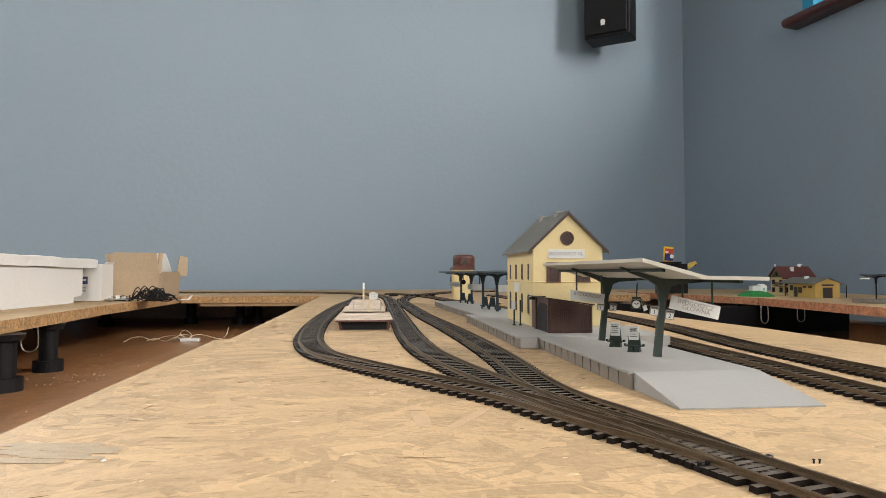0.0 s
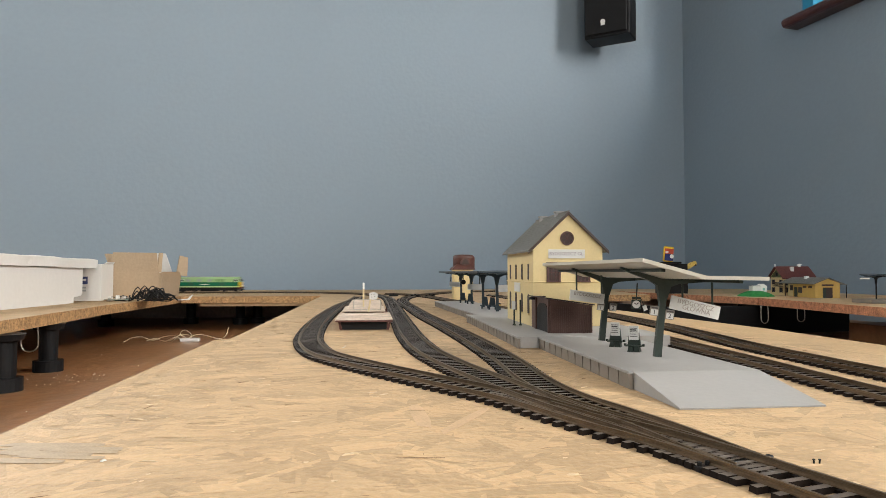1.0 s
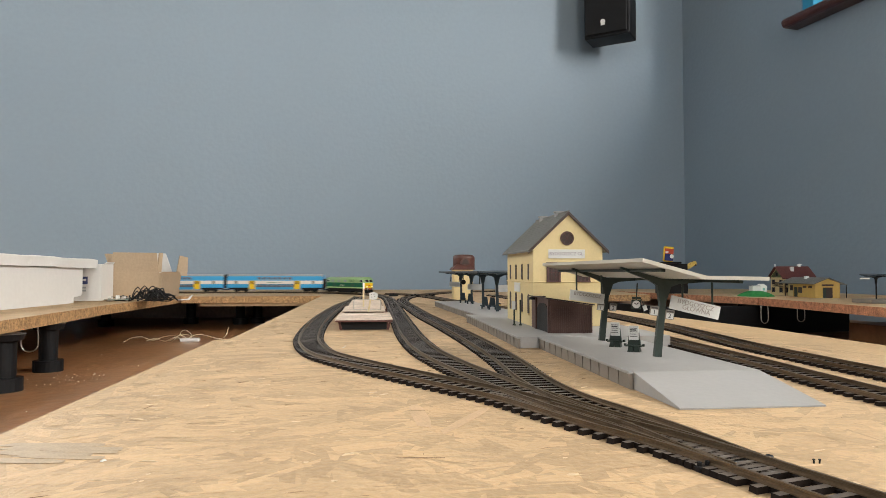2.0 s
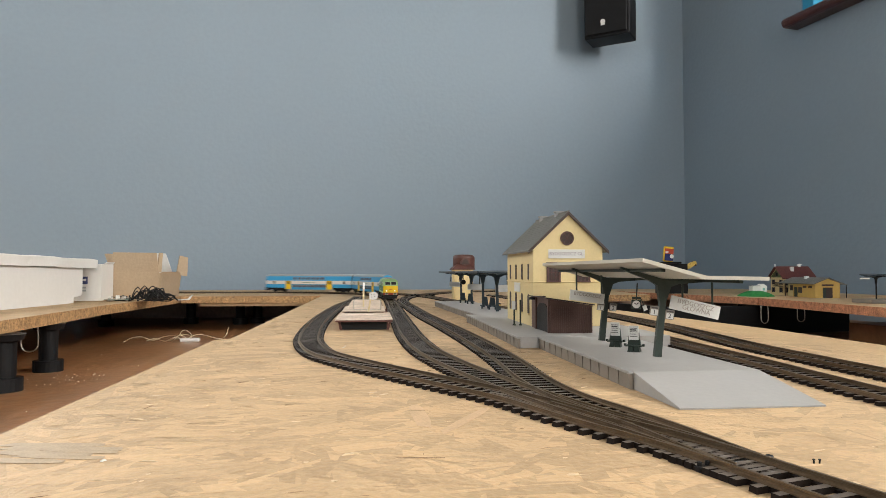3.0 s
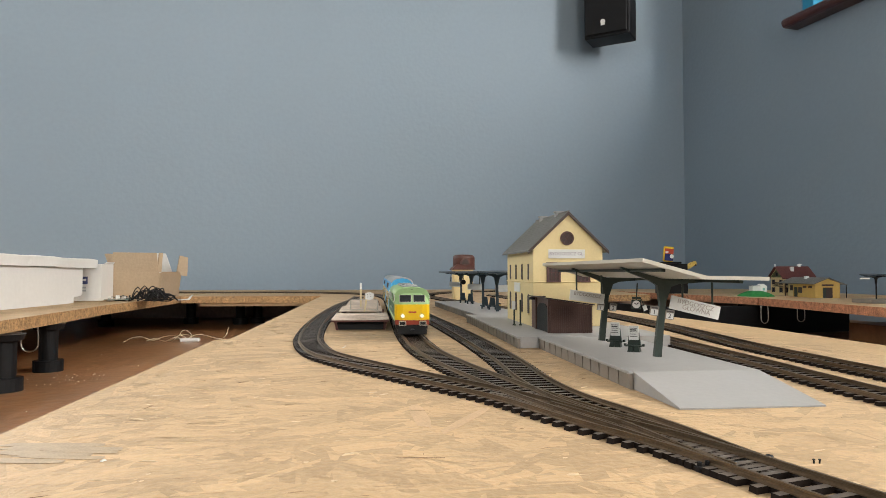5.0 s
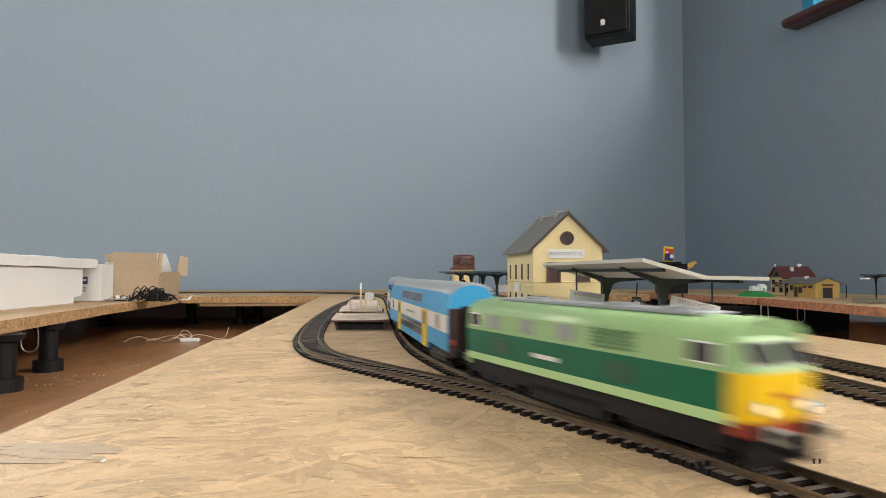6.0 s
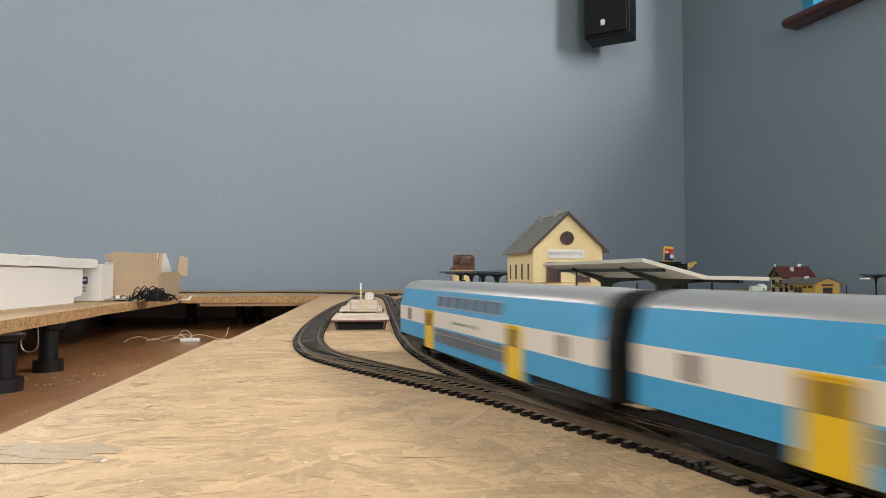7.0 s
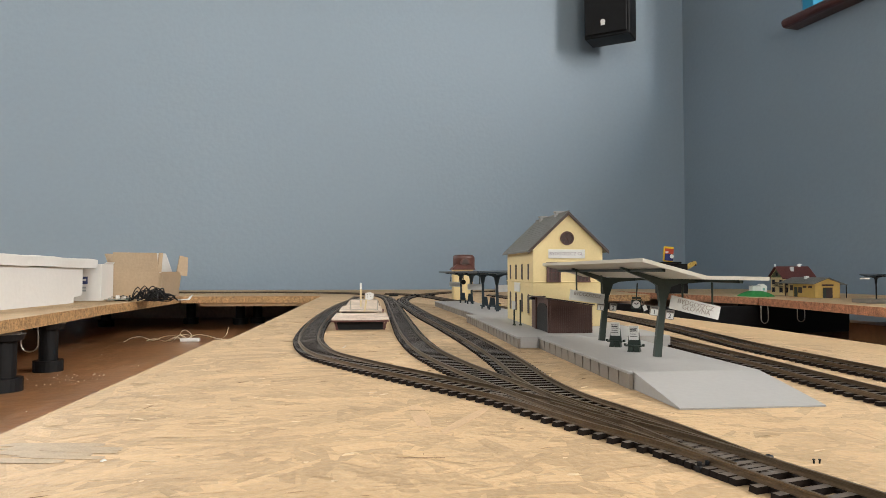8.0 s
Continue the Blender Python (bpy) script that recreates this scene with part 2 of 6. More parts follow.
# ---------------------------------------------------------------- room
def build_room():
    T = 0.45
    W0, W1 = WEST_X, 0.0                      # local x of the left and right wall faces
    def wall_with_windows(name, spans, sill, place, label, a0, a1):
        bm = bmesh.new()
        edge = a0
        for s0, s1 in sorted(spans):
            bx(bm, edge, s0, 0, T, FLOOR_Z, CEIL_Z)
            bx(bm, s0, s1, 0, T, FLOOR_Z, sill)
            bx(bm, s0, s1, 0, T, WIN_TOP, CEIL_Z)
            edge = s1
        bx(bm, edge, a1, 0, T, FLOOR_Z, CEIL_Z)
        o = part(name, bm, M['wall'])
        o.matrix_basis = place
        tagged(o, label, "wall", kind="structure")
        return o
    # local frames: x runs along the wall, y goes outwards
    side = ROOM @ pose(0, 0, 0, 0, 0, -90)   # x' = -y, y' = x
    # wall with the speaker; its window lies beyond the speaker's far side
    wall_with_windows("wall_north", WIN_NORTH, SILL_REAR, ROOM, "blue-grey painted plaster wall behind the layout", W0 - T, W1 + T)
    wall_with_windows("wall_east", [(-y1, -y0) for y0, y1 in WIN_SIDE], SILL_SIDE, side, "blue-grey painted wall with a high window", -0.001, -REAR_Y + 0.001)
    rear = ROOM @ pose(0, REAR_Y, 0, 0, 0, 180)
    wall_with_windows("wall_south", [(-x1, -x0) for x0, x1 in FILL_WIN_REAR], SILL_REAR, rear, "unseen blue-grey painted wall with one added window", -T, -W0 + T)
    west = ROOM @ pose(W0, 0, 0, 0, 0, 90)
    wall_with_windows("wall_west", [], SILL_REAR, west, "plain blue-grey painted wall", REAR_Y, -0.001)
    o = part("floor", boxed(W0 - T, W1 + T, REAR_Y - T, T, FLOOR_Z - 0.1, FLOOR_Z), M['floor'])
    o.matrix_basis = ROOM
    tagged(o, "dark brown floor covering of the club room", "floor", kind="structure")
    o = part("ceiling", boxed(W0 - T, W1 + T, REAR_Y - T, T, CEIL_Z, CEIL_Z + 0.1), M['ceiling'])
    o.matrix_basis = ROOM
    tagged(o, "plain white ceiling", "ceiling", kind="structure")
    # window in the side wall: red-brown sill with a rounded nose, blue frame
    y0, y1 = WIN_SIDE[0]
    win = empty("window_1", ROOM, "high window with a red-brown wooden sill and blue frame", "window", kind="structure")
    prof = [(0.30, 0.0), (0.30, 0.035)]
    prof += [(-0.055 + 0.0175 * math.cos(a), 0.0175 + 0.0175 * math.sin(a)) for a in np.linspace(math.pi / 2, 3 * math.pi / 2, 7)]
    bm = prism(bmesh.new(), [(p[0], p[1] + SILL_SIDE - 0.035) for p in prof], y0 - 0.05, y1 + 0.02)
    part("window_sill", bm, M['redwood'], win, "worn red-brown wooden sill")
    bm = bmesh.new()
    bx(bm, 0.004, 0.06, y1 - 0.05, y1 - 0.002, SILL_SIDE + 0.002, WIN_TOP - 0.002)
    bx(bm, 0.012, 0.06, y0 + 0.002, y0 + 0.05, SILL_SIDE + 0.002, WIN_TOP - 0.002)
    bx(bm, 0.012, 0.06, y0 + 0.05, y1 - 0.05, WIN_TOP - 0.05, WIN_TOP - 0.002)
    part("window_frame", bm, M['blueframe'], win, "bright blue painted frame")
    part("reveal_board", boxed(0.062, 0.34, y1 - 0.012, y1 - 0.003, SILL_SIDE + 0.002, WIN_TOP - 0.003), M['blueframe'], win, "bright blue painted reveal")


def loudspeaker():
    sp = empty("loudspeaker", pose(1.030, 2.62, 1.048, 0, 0, -35) @ pose(-0.080, 0.085, 0), "black wall-mounted loudspeaker with a white badge", "loudspeaker")
    part("cabinet", boxed(-0.080, 0.110, -0.085, 0.035, 0, 0.30, bev=0.004), M['black'], sp)
    part("grille", boxed(-0.074, 0.100, -0.094, -0.086, 0.012, 0.29, bev=0.003), M['black'], sp, "black cloth grille")
    bm = cyl(bmesh.new(), 0, 0, -0.001, 0.001, 0.010, seg=20, m=pose(0.002, -0.096, 0.062, 90))
    bx(bm, -0.006, 0.010, -0.0975, -0.0945, 0.046, 0.055)
    part("badge", bm, M['white'], sp, "small white badge")
    part("wall_bracket", boxed(-0.02, 0.02, 0.035, 0.20, 0.08, 0.25), M['black'], sp)


# ---------------------------------------------------------------- boards
BOARD_T = 0.018


def osb_board(name, outline, label, edge, strands=0, zone=None, seed=1, left=None):
    th = empty(name, pose(0, 0, 0), label, "board", group="layout boards")
    bm = prism(bmesh.new(), outline, -BOARD_T, 0, axis='z')
    bm.faces.ensure_lookup_table()
    for f in bm.faces:
        f.material_index = 0 if f.normal.z > 0.5 else 1
    part("slab", bm, [M['osb'], edge], th)
    if strands:
        rg = random.Random(seed)
        xs, ys = [p[0] for p in outline], [p[1] for p in outline]
        x0, x1, y0, y1 = zone or (min(xs), max(xs), min(ys), max(ys))
        vs, fs = [], []
        for i in range(strands):
            u = rg.random()
            L, w = rg.uniform(0.022, 0.085), rg.uniform(0.003, 0.013)
            cx, cy = rg.uniform(x0, x1), y0 + (y1 - y0) * u ** 1.7
            a = rg.gauss(0.1, 0.55) if rg.random() < 0.7 else rg.uniform(-1.6, 1.6)
            ca, sa = math.cos(a), math.sin(a)
            z = 0.00005 + 0.00022 * rg.random()
            tilt, tw = rg.uniform(-0.00009, 0.00009), rg.uniform(-0.00007, 0.00007)
            n = len(vs)
            ok = True
            pts = []
            for t, s in ((-1, -1), (-0.3, -1), (0.4, -1), (1, -0.8), (1.05, 0.7), (0.3, 1), (-0.5, 1), (-1.05, 0.6)):
                lx = t * L / 2 * rg.uniform(0.85, 1.1)
                ly = s * w / 2 * rg.uniform(0.7, 1.15)
                X, Y = cx + lx * ca - ly * sa, cy + lx * sa + ly * ca
                if not (x0 < X < x1 and y0 < Y < y1) or (left and X < left(Y)):
                    ok = False
                pts.append((X, Y, max(0.00002, z + tilt * t + tw * s)))
            if ok:
                vs += pts
                fs.append(tuple(range(n, n + 8)))
        # dark slits where strands lift and leave gaps
        sv, sf = [], []
        for i in range(strands // 13):
            cx, cy = rg.uniform(x0 + 0.03, x1 - 0.03), y0 + 0.02 + (y1 - y0 - 0.04) * rg.random() ** 1.5
            L, w, a = rg.uniform(0.002, 0.011), rg.uniform(0.00012, 0.0005), rg.gauss(0.1, 0.4)
            if cy < 0.36 and i % 4:
                continue
            n = len(sv)
            for t, q in ((-1, 0), (-0.3, -1), (0.5, -0.8), (1, 0), (0.4, 0.9), (-0.4, 1)):
                lx, ly = t * L / 2, q * w / 2
                sv.append((cx + lx * math.cos(a) - ly * math.sin(a), cy + lx * math.sin(a) + ly * math.cos(a), 0.00036))
            sf.append(tuple(range(n, n + 6)))
        me = bpy.data.meshes.new("gap_layer")
        me.from_pydata(sv, [], sf)
        me.materials.append(M['slit'])
        o = new("gap_layer", me)
        o.parent = th
        tagged(o, "dark gaps between the pressed strands", kind="stuff")
        me = bpy.data.meshes.new("strand_layer")
        me.from_pydata(vs, [], fs)
        me.materials.append(M['strand'])
        o = new("strand_layer", me)
        o.parent = th
        tagged(o, "pressed wood strands of the board's face", kind="stuff")
    if strands > 5000:
        # chips and strand ends standing a little proud, dark wedges for cracks and shade
        for nm, count, mk, hh, lab in (("chip_layer", 1100, 'chip', (0.00012, 0.00042), "pale strand ends lifted off the board's face"), ("crack_layer", 240, 'slit', (0.00012, 0.00030), "dark cracks and painted shade lines under lifted strand ends")):
            cv, cf = [], []
            for i in range(count):
                cx, cy = rg.uniform(x0 + 0.02, x1 - 0.02), 0.14 + 1.3 * rg.random() ** 1.6
                L, w, h = rg.uniform(0.002, 0.013) * (0.6 + cy), rg.uniform(0.0006, 0.0022) * (0.22 if mk == 'slit' else 1), rg.uniform(*hh)
                a = rg.gauss(0.05, 0.35) + (0.9 if rg.random() < 0.12 else 0)
                if cy < 0.33 and i % 3:
                    continue
                ca, sa = math.cos(a), math.sin(a)
                b = len(cv)
                for t, s, z in ((-1, 0, 0), (-0.35, -0.4, h), (0.5, -0.3, h * 0.8), (1, 0.1, 0), (0.4, 1, 0), (-0.5, 1, 0), (-0.35, -0.42, 0), (0.5, -0.32, 0)):
                    lx, ly = t * L / 2, s * w
                    cv.append((cx + lx * ca - ly * sa, cy + lx * sa + ly * ca, 0.00022 + z))
                cf += [(b, b + 1, b + 2, b + 3, b + 4, b + 5), (b, b + 6, b + 7, b + 3, b + 2, b + 1)]
            me = bpy.data.meshes.new(nm)
            me.from_pydata(cv, [], cf)
            me.materials.append(M[mk])
            o = new(nm, me)
            o.parent = th
            tagged(o, lab, kind="stuff")
    return th


LEFT_X = -0.1455


def build_boards():
    osb_board("station_board", [(LEFT_X, -0.408), (0.455, -0.408), (0.455, 0.726), (0.42, 1.135), (0.40, 1.843), (-0.131, 1.843), (-0.1352, 0.6735), (-0.1480, 0.6640)], "pale OSB board carrying the station tracks", M['osb_edge'], 15000, (LEFT_X, 0.40, 0.02, 1.84), left=lambda y: -0.1445 if y < 0.655 else -0.1305)
    osb_board("far_board", [(-0.50, 1.846), (0.80, 1.846), (0.835, 2.224), (0.84, 2.487), (-0.50, 2.487)], "pale OSB board along the wall with the far track", M['osb_edge'], 2500, (-0.48, 0.8, 1.852, 2.478), 2)
    osb_board("side_board", [(-1.9, 1.95), (-1.0, 1.95), (-1.0, 1.316), (-0.515, 1.316), (-0.505, 2.487), (-1.9, 2.487)], "OSB board with cartons and loose cables on it", M['osb_edge'], 1500, (-0.98, -0.52, 1.325, 2.451), 3)
    osb_board("side_board", [(-1.0, 0.408), (-0.46, 0.408), (-0.511, 1.313), (-1.0, 1.313)], "OSB board with a white box on it", M['osb_edge'], 800, (-0.98, -0.52, 0.635, 1.307), 4)
    osb_board("branch_board", [(0.84, 2.224), (0.972, 1.594), (1.45, 1.661), (1.42, 2.451), (0.845, 2.487)], "reddish OSB board in the corner", M['osb_red'], 300, (1.0, 1.4, 1.725, 2.360), 5)
    osb_board("branch_board", [(0.974, 1.588), (0.90, 0.635), (1.65, 0.635), (1.48, 1.657)], "reddish OSB board carrying a branch line village", M['osb_red'], 300, (1.0, 1.4, 0.817, 1.543), 6)
    for nm, q in (("back_panel", (-0.98, 0.60, 2.425, 2.437)), ("back_panel", (0.62, 1.30, 2.10, 2.112))):
        o = part(nm, boxed(*q, -0.0945, -0.0188), M['underside'])
        tagged(o, "dark brown panel closing the space under the boards", "panel", kind="structure")
    o = part("batten", boxed(-0.455, -0.160, 1.856, 1.884, -0.0270, -0.0184, bev=0.0006), M['osb'])
    tagged(o, "pale wooden batten screwed under the far board", "batten")
    o = part("lower_table", boxed(-2.0, 0.60, -0.5, 2.45, -0.125, -0.095, bev=0.002), M['varnish'])
    tagged(o, "brown varnished table top under the layout boards", "table", kind="structure")
    for x in (-1.9, -0.7, 0.50):
        for y in (-0.4, 2.35):
            part("table_leg", boxed(x - 0.03, x + 0.03, y - 0.03, y + 0.03, FLOOR_Z + 0.001, -0.125, bev=0.002), M['varnish'], o)


def board_leg():
    th = empty("board_leg", pose(-0.518, 1.149, -0.095), "black plastic furniture leg under the OSB board", "leg", group="board legs")
    part("foot", cyl(bmesh.new(), 0, 0, 0, 0.018, 0.0222, seg=24), M['black'], th)
    part("shaft", cyl(bmesh.new(), 0, 0, 0.018, 0.068, 0.0138, 0.0142, seg=24), M['black'], th)
    part("flange", cyl(bmesh.new(), 0, 0, 0.068, 0.0765, 0.0215, 0.0245, seg=24), M['black'], th)
    for x, y in ((-0.489, 0.962), (-0.555, 2.160), (-0.778, 2.080), (-1.40, 2.250), (-1.80, 2.250), (-0.398, 2.120), (-0.352, 2.160), (-0.2, 2.142), (-0.9, 1.362), (-0.9, 1.997), (-0.8, 0.908), (1.05, 0.998), (1.12, 1.725), (1.35, 1.271), (0.95, 2.315), (0.6, 2.315)):
        z = -0.095
        copy_thing(th, pose(x, y, z))


# ---------------------------------------------------------------- track
RAIL_TOP = 0.0046
GAUGE = 0.0165
SLEEPER_STEP = 0.0077
PATHS = {
    # train line: from the far straight round the bend and past the station
    'main': [(-1.75, 2.125), (-0.9, 2.125), (-0.42, 2.125), (-0.20, 2.098), (-0.062, 2.005), (0.016, 1.835), (0.041, 1.64), (0.0442, 1.4156), (0.0422, 1.0944), (0.0402, 0.8233), (0.0404, 0.6424), (0.0454, 0.5313), (0.0568, 0.4466), (0.0680, 0.3908), (0.0812, 0.3349), (0.0949, 0.2893), (0.1056, 0.2588), (0.1147, 0.2294), (0.1223, 0.2020), (0.1281, 0.1817), (0.1431, 0.1299), (0.1650, 0.0500), (0.2250, -0.1500), (0.3000, -0.4000)],
    'loop': [(-0.0301, 1.7269), (-0.0402, 1.4558), (-0.0562, 1.2389), (-0.0643, 0.9387), (-0.0616, 0.7151), (-0.0535, 0.6060), (-0.0343, 0.5161), (-0.0030, 0.4517), (0.0304, 0.3948), (0.0507, 0.3613), (0.0645, 0.3385), (0.0746, 0.3187), (0.0830, 0.2976), (0.0903, 0.2791), (0.0971, 0.2639), (0.1037, 0.2507), (0.1094, 0.2380), (0.1147, 0.2258), (0.1223, 0.2020)],
    'station': [(0.2460, 2.0682), (0.1857, 1.9427), (0.1285, 1.8072), (0.0863, 1.6265), (0.0703, 1.4357), (0.0733, 1.2048), (0.0793, 0.9538), (0.0894, 0.7580), (0.0960, 0.5727), (0.0965, 0.4555), (0.0944, 0.3893), (0.0959, 0.3451), (0.1003, 0.3146), (0.1058, 0.2923), (0.1106, 0.2720), (0.1145, 0.2537), (0.1186, 0.2253), (0.1223, 0.2020)],
    'through': [(0.0502, 1.9377), (0.1004, 1.8775), (0.1506, 1.6867), (0.1807, 1.4357), (0.2369, 1.1044), (0.2761, 0.8032), (0.2727, 0.6060), (0.2659, 0.4334), (0.2598, 0.3319), (0.2500, -0.1000)],
    'outer': [(0.3313, 1.8072), (0.3514, 1.2751), (0.3414, 0.7333), (0.3202, 0.5272), (0.3167, 0.4243), (0.3000, -0.1000)],
    'cross': [(0.2460, 2.0682), (0.3414, 2.1486), (0.5522, 2.1988), (0.8032, 2.2188)],
}
TRACK_LABEL = {'main': "dark brown model track the train runs on", 'loop': "dark brown model siding curving round the loading stage", 'station': "dark brown model track beside the station platforms",
               'through': "dark brown model track behind the island platform", 'outer': "dark brown model track near the board's edge", 'cross': "dark brown model track crossing to the back edge"}


def normals(P):
    d = np.gradient(P, axis=0)
    d /= np.linalg.norm(d, axis=1)[:, None]
    return d, np.stack([d[:, 1], -d[:, 0]], 1)


def sweep(bm, P, off, prof):
    """Sweep a closed (across, z) outline along a path, shifted sideways."""
    d, nrm = normals(P)
    rings = [[bm.verts.new((*(p + n * (off + a)), z)) for a, z in prof] for p, n in zip(P, nrm)]
    k = len(prof)
    for r0, r1 in zip(rings, rings[1:]):
        for i in range(k):
            bm.faces.new((r0[i], r0[(i + 1) % k], r1[(i + 1) % k], r1[i]))
    bm.faces.new(rings[0][::-1])
    bm.faces.new(rings[-1])
    return bm


def track(key, dz, near=None):
    P = spline(PATHS[key], 0.012)
    th = empty("model_track", pose(0, 0, 0), TRACK_LABEL[key], "railway track", group="model railway tracks")
    zt, zb = RAIL_TOP + dz, 0.0021
    prof = [(-0.0011, zb), (0.0011, zb), (0.0011, zb + 0.0004), (0.0003, zb + 0.0008), (0.0003, zt - 0.0009), (0.00055, zt - 0.0006), (0.00055, zt), (-0.00055, zt), (-0.00055, zt - 0.0006), (-0.0003, zt - 0.0009), (-0.0003, zb + 0.0008), (-0.0011, zb + 0.0004)]
    for s in (-1, 1):
        part("rail", sweep(bmesh.new(), P, s * (GAUGE / 2 + 0.0005), prof), M['rail'], th)
    # plastic web under the rails
    for s in (-1, 1):
        part("sleeper_web", sweep(bmesh.new(), P, s * (GAUGE / 2 + 0.0005), [(-0.0012, 0.0004), (0.0012, 0.0004), (0.0010, 0.0013 + dz), (-0.0010, 0.0013 + dz)]), M['sleeper'], th)
    Q = spline(PATHS[key], SLEEPER_STEP)
    d, nrm = normals(Q)
    n0 = None
    vs, fs = [], []
    z1 = 0.0022 + dz
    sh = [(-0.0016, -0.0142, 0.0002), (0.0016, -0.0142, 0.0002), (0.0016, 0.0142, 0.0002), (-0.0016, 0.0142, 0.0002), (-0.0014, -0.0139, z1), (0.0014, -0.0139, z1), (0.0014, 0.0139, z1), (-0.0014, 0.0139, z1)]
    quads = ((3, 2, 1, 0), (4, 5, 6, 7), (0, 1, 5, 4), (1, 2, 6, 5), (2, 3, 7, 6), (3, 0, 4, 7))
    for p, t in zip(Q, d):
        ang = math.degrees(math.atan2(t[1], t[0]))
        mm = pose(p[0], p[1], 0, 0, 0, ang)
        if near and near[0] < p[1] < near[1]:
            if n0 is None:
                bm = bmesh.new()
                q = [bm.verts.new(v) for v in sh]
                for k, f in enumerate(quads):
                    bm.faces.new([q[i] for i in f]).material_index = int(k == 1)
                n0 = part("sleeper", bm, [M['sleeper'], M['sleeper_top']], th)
                n0.matrix_basis = mm
            else:
                share("sleeper", n0, th, mm)
        else:
            b = len(vs)
            vs += [tuple(mm @ Vector(v)) for v in sh]
            fs += [tuple(b + i for i in f) for f in quads]
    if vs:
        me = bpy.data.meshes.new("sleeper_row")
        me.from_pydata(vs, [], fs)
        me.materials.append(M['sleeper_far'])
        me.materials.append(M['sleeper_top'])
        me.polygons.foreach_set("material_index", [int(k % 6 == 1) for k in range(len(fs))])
        o = new("sleeper_row", me)
        o.parent = th
        tagged(o, "row of dark brown plastic sleepers", kind="stuff")
    return th


def build_tracks():
    track('main', 0.0, (0.05, 0.95))
    track('loop', 0.00012, (0.19, 1.0))
    track('station', -0.00012, (0.19, 0.9))
    track('through', 0.0, (0.2, 0.8))
    track('outer', 0.0, (0.2, 0.8))
    track('cross', -0.0001)


# ---------------------------------------------------------------- platforms
def platform(name, x0, x1, y0, y1, h, label, ramp=0.0, pitch=0.0155, place=None):
    th = empty(name, place or pose(0, 0, 0), label, "platform", group="station platforms")
    bm = bmesh.new()
    if ramp:
        prism(bm, [(y0 - ramp, 0.0004), (y0 - ramp, 0.0011), (y0, h), (y1, h), (y1, 0.0004)], x0 + 0.0008, x1, axis='x')
    else:
        bx(bm, x0 + 0.0008, x1, y0, y1, 0.0004, h, bev=0.0003)
    part("deck", bm, M['concrete'], th, "smooth light grey deck")
    part("coping", boxed(x0 - 0.0020, x0 + 0.0008, y0, y1, h - 0.0014, h + 0.00025, bev=0.0002), M['concrete'], th)
    # side facing: panels between buttress ribs
    n = int((y1 - y0) / pitch)
    rib = None
    for i in range(n + 1):
        y = y0 + 0.001 + i * (y1 - y0 - 0.002) / max(n, 1)
        mm = pose(x0 - 0.0008, y, 0)
        if rib is None:
            rib = part("rib", prism(bmesh.new(), [(0.0008, 0.0004), (-0.0005, 0.0004), (-0.0011, h - 0.0015), (0.0008, h - 0.0015)], -0.0006, 0.0006), M['plat_side'], th)
            rib.matrix_basis = mm
        else:
            share("rib", rib, th, mm)
    part("side_wall", boxed(x0 - 0.0011, x0 + 0.0007, y0, y1, 0.0003, h - 0.0016), M['plat_side'], th, "brown-grey side wall")
    return th


def canopy(place, posts, y0, y1, h, half, rise, label, dark, roofmat, cut=0.0, pw=0.0024, droop=0.0):
    """Butterfly roof on a row of leaning posts; place is the foot."""
    th = empty("platform_canopy", place, label, "canopy", group="platform canopies")
    prof = [(-half, h + rise), (0, h), (half - cut, h + rise * (half - cut) / half - droop), (half - cut, h + rise * (half - cut) / half + 0.0022 - droop), (0.0008, h + 0.0022), (-half, h + rise + 0.0022)]
    part("roof", prism(bmesh.new(), prof, y0, y1), roofmat, th, "pale plastic butterfly roof")
    for y in posts:
        bm = prism(bmesh.new(), [(-pw, 0), (pw, 0), (pw * 0.78, h - 0.010), (-pw * 0.78, h - 0.010)], y - pw * 0.65, y + pw * 0.65)
        part("post", bm, dark, th)
        bm = prism(bmesh.new(), [(-pw, h - 0.0150), (pw, h - 0.0140), (pw * 1.9, h - 0.0050), (pw * 4, h - 0.0026), (half * 0.78, h + (rise - droop) * 0.78 - 0.0016), (half * 0.78, h + (rise - droop) * 0.78 - 0.0002), (0, h - 0.0006), (-half * 0.78, h + rise * 0.78 - 0.0002), (-half * 0.78, h + rise * 0.78 - 0.0016), (-pw * 4, h - 0.0026), (-pw * 1.9, h - 0.0050)], y - 0.0016, y + 0.0016)
        part("bracket", bm, dark, th)
    for sx in (-1, 1):
        x = sx * half * 0.62
        z = h + (rise - (droop if sx > 0 else 0)) * 0.62
        part("purlin", boxed(x - 0.0012, x + 0.0012, y0 + 0.004, y1 - 0.004, z - 0.0018, z - 0.0001), dark, th)
    return th


def lettering(text, size, m, parent, material, thick=0.00012):
    cu = bpy.data.curves.new("text", 'FONT')
    cu.body, cu.size, cu.align_x, cu.align_y, cu.extrude = text, size, 'CENTER', 'CENTER', thick
    tmp = new("text_tmp", cu)
    dg = bpy.context.evaluated_depsgraph_get()
    me = bpy.data.meshes.new_from_object(tmp.evaluated_get(dg))
    bpy.data.objects.remove(tmp)
    me.materials.clear()
    me.materials.append(material)
    o = new("lettering", me)
    o.parent = parent
    o.matrix_basis = m
    return o


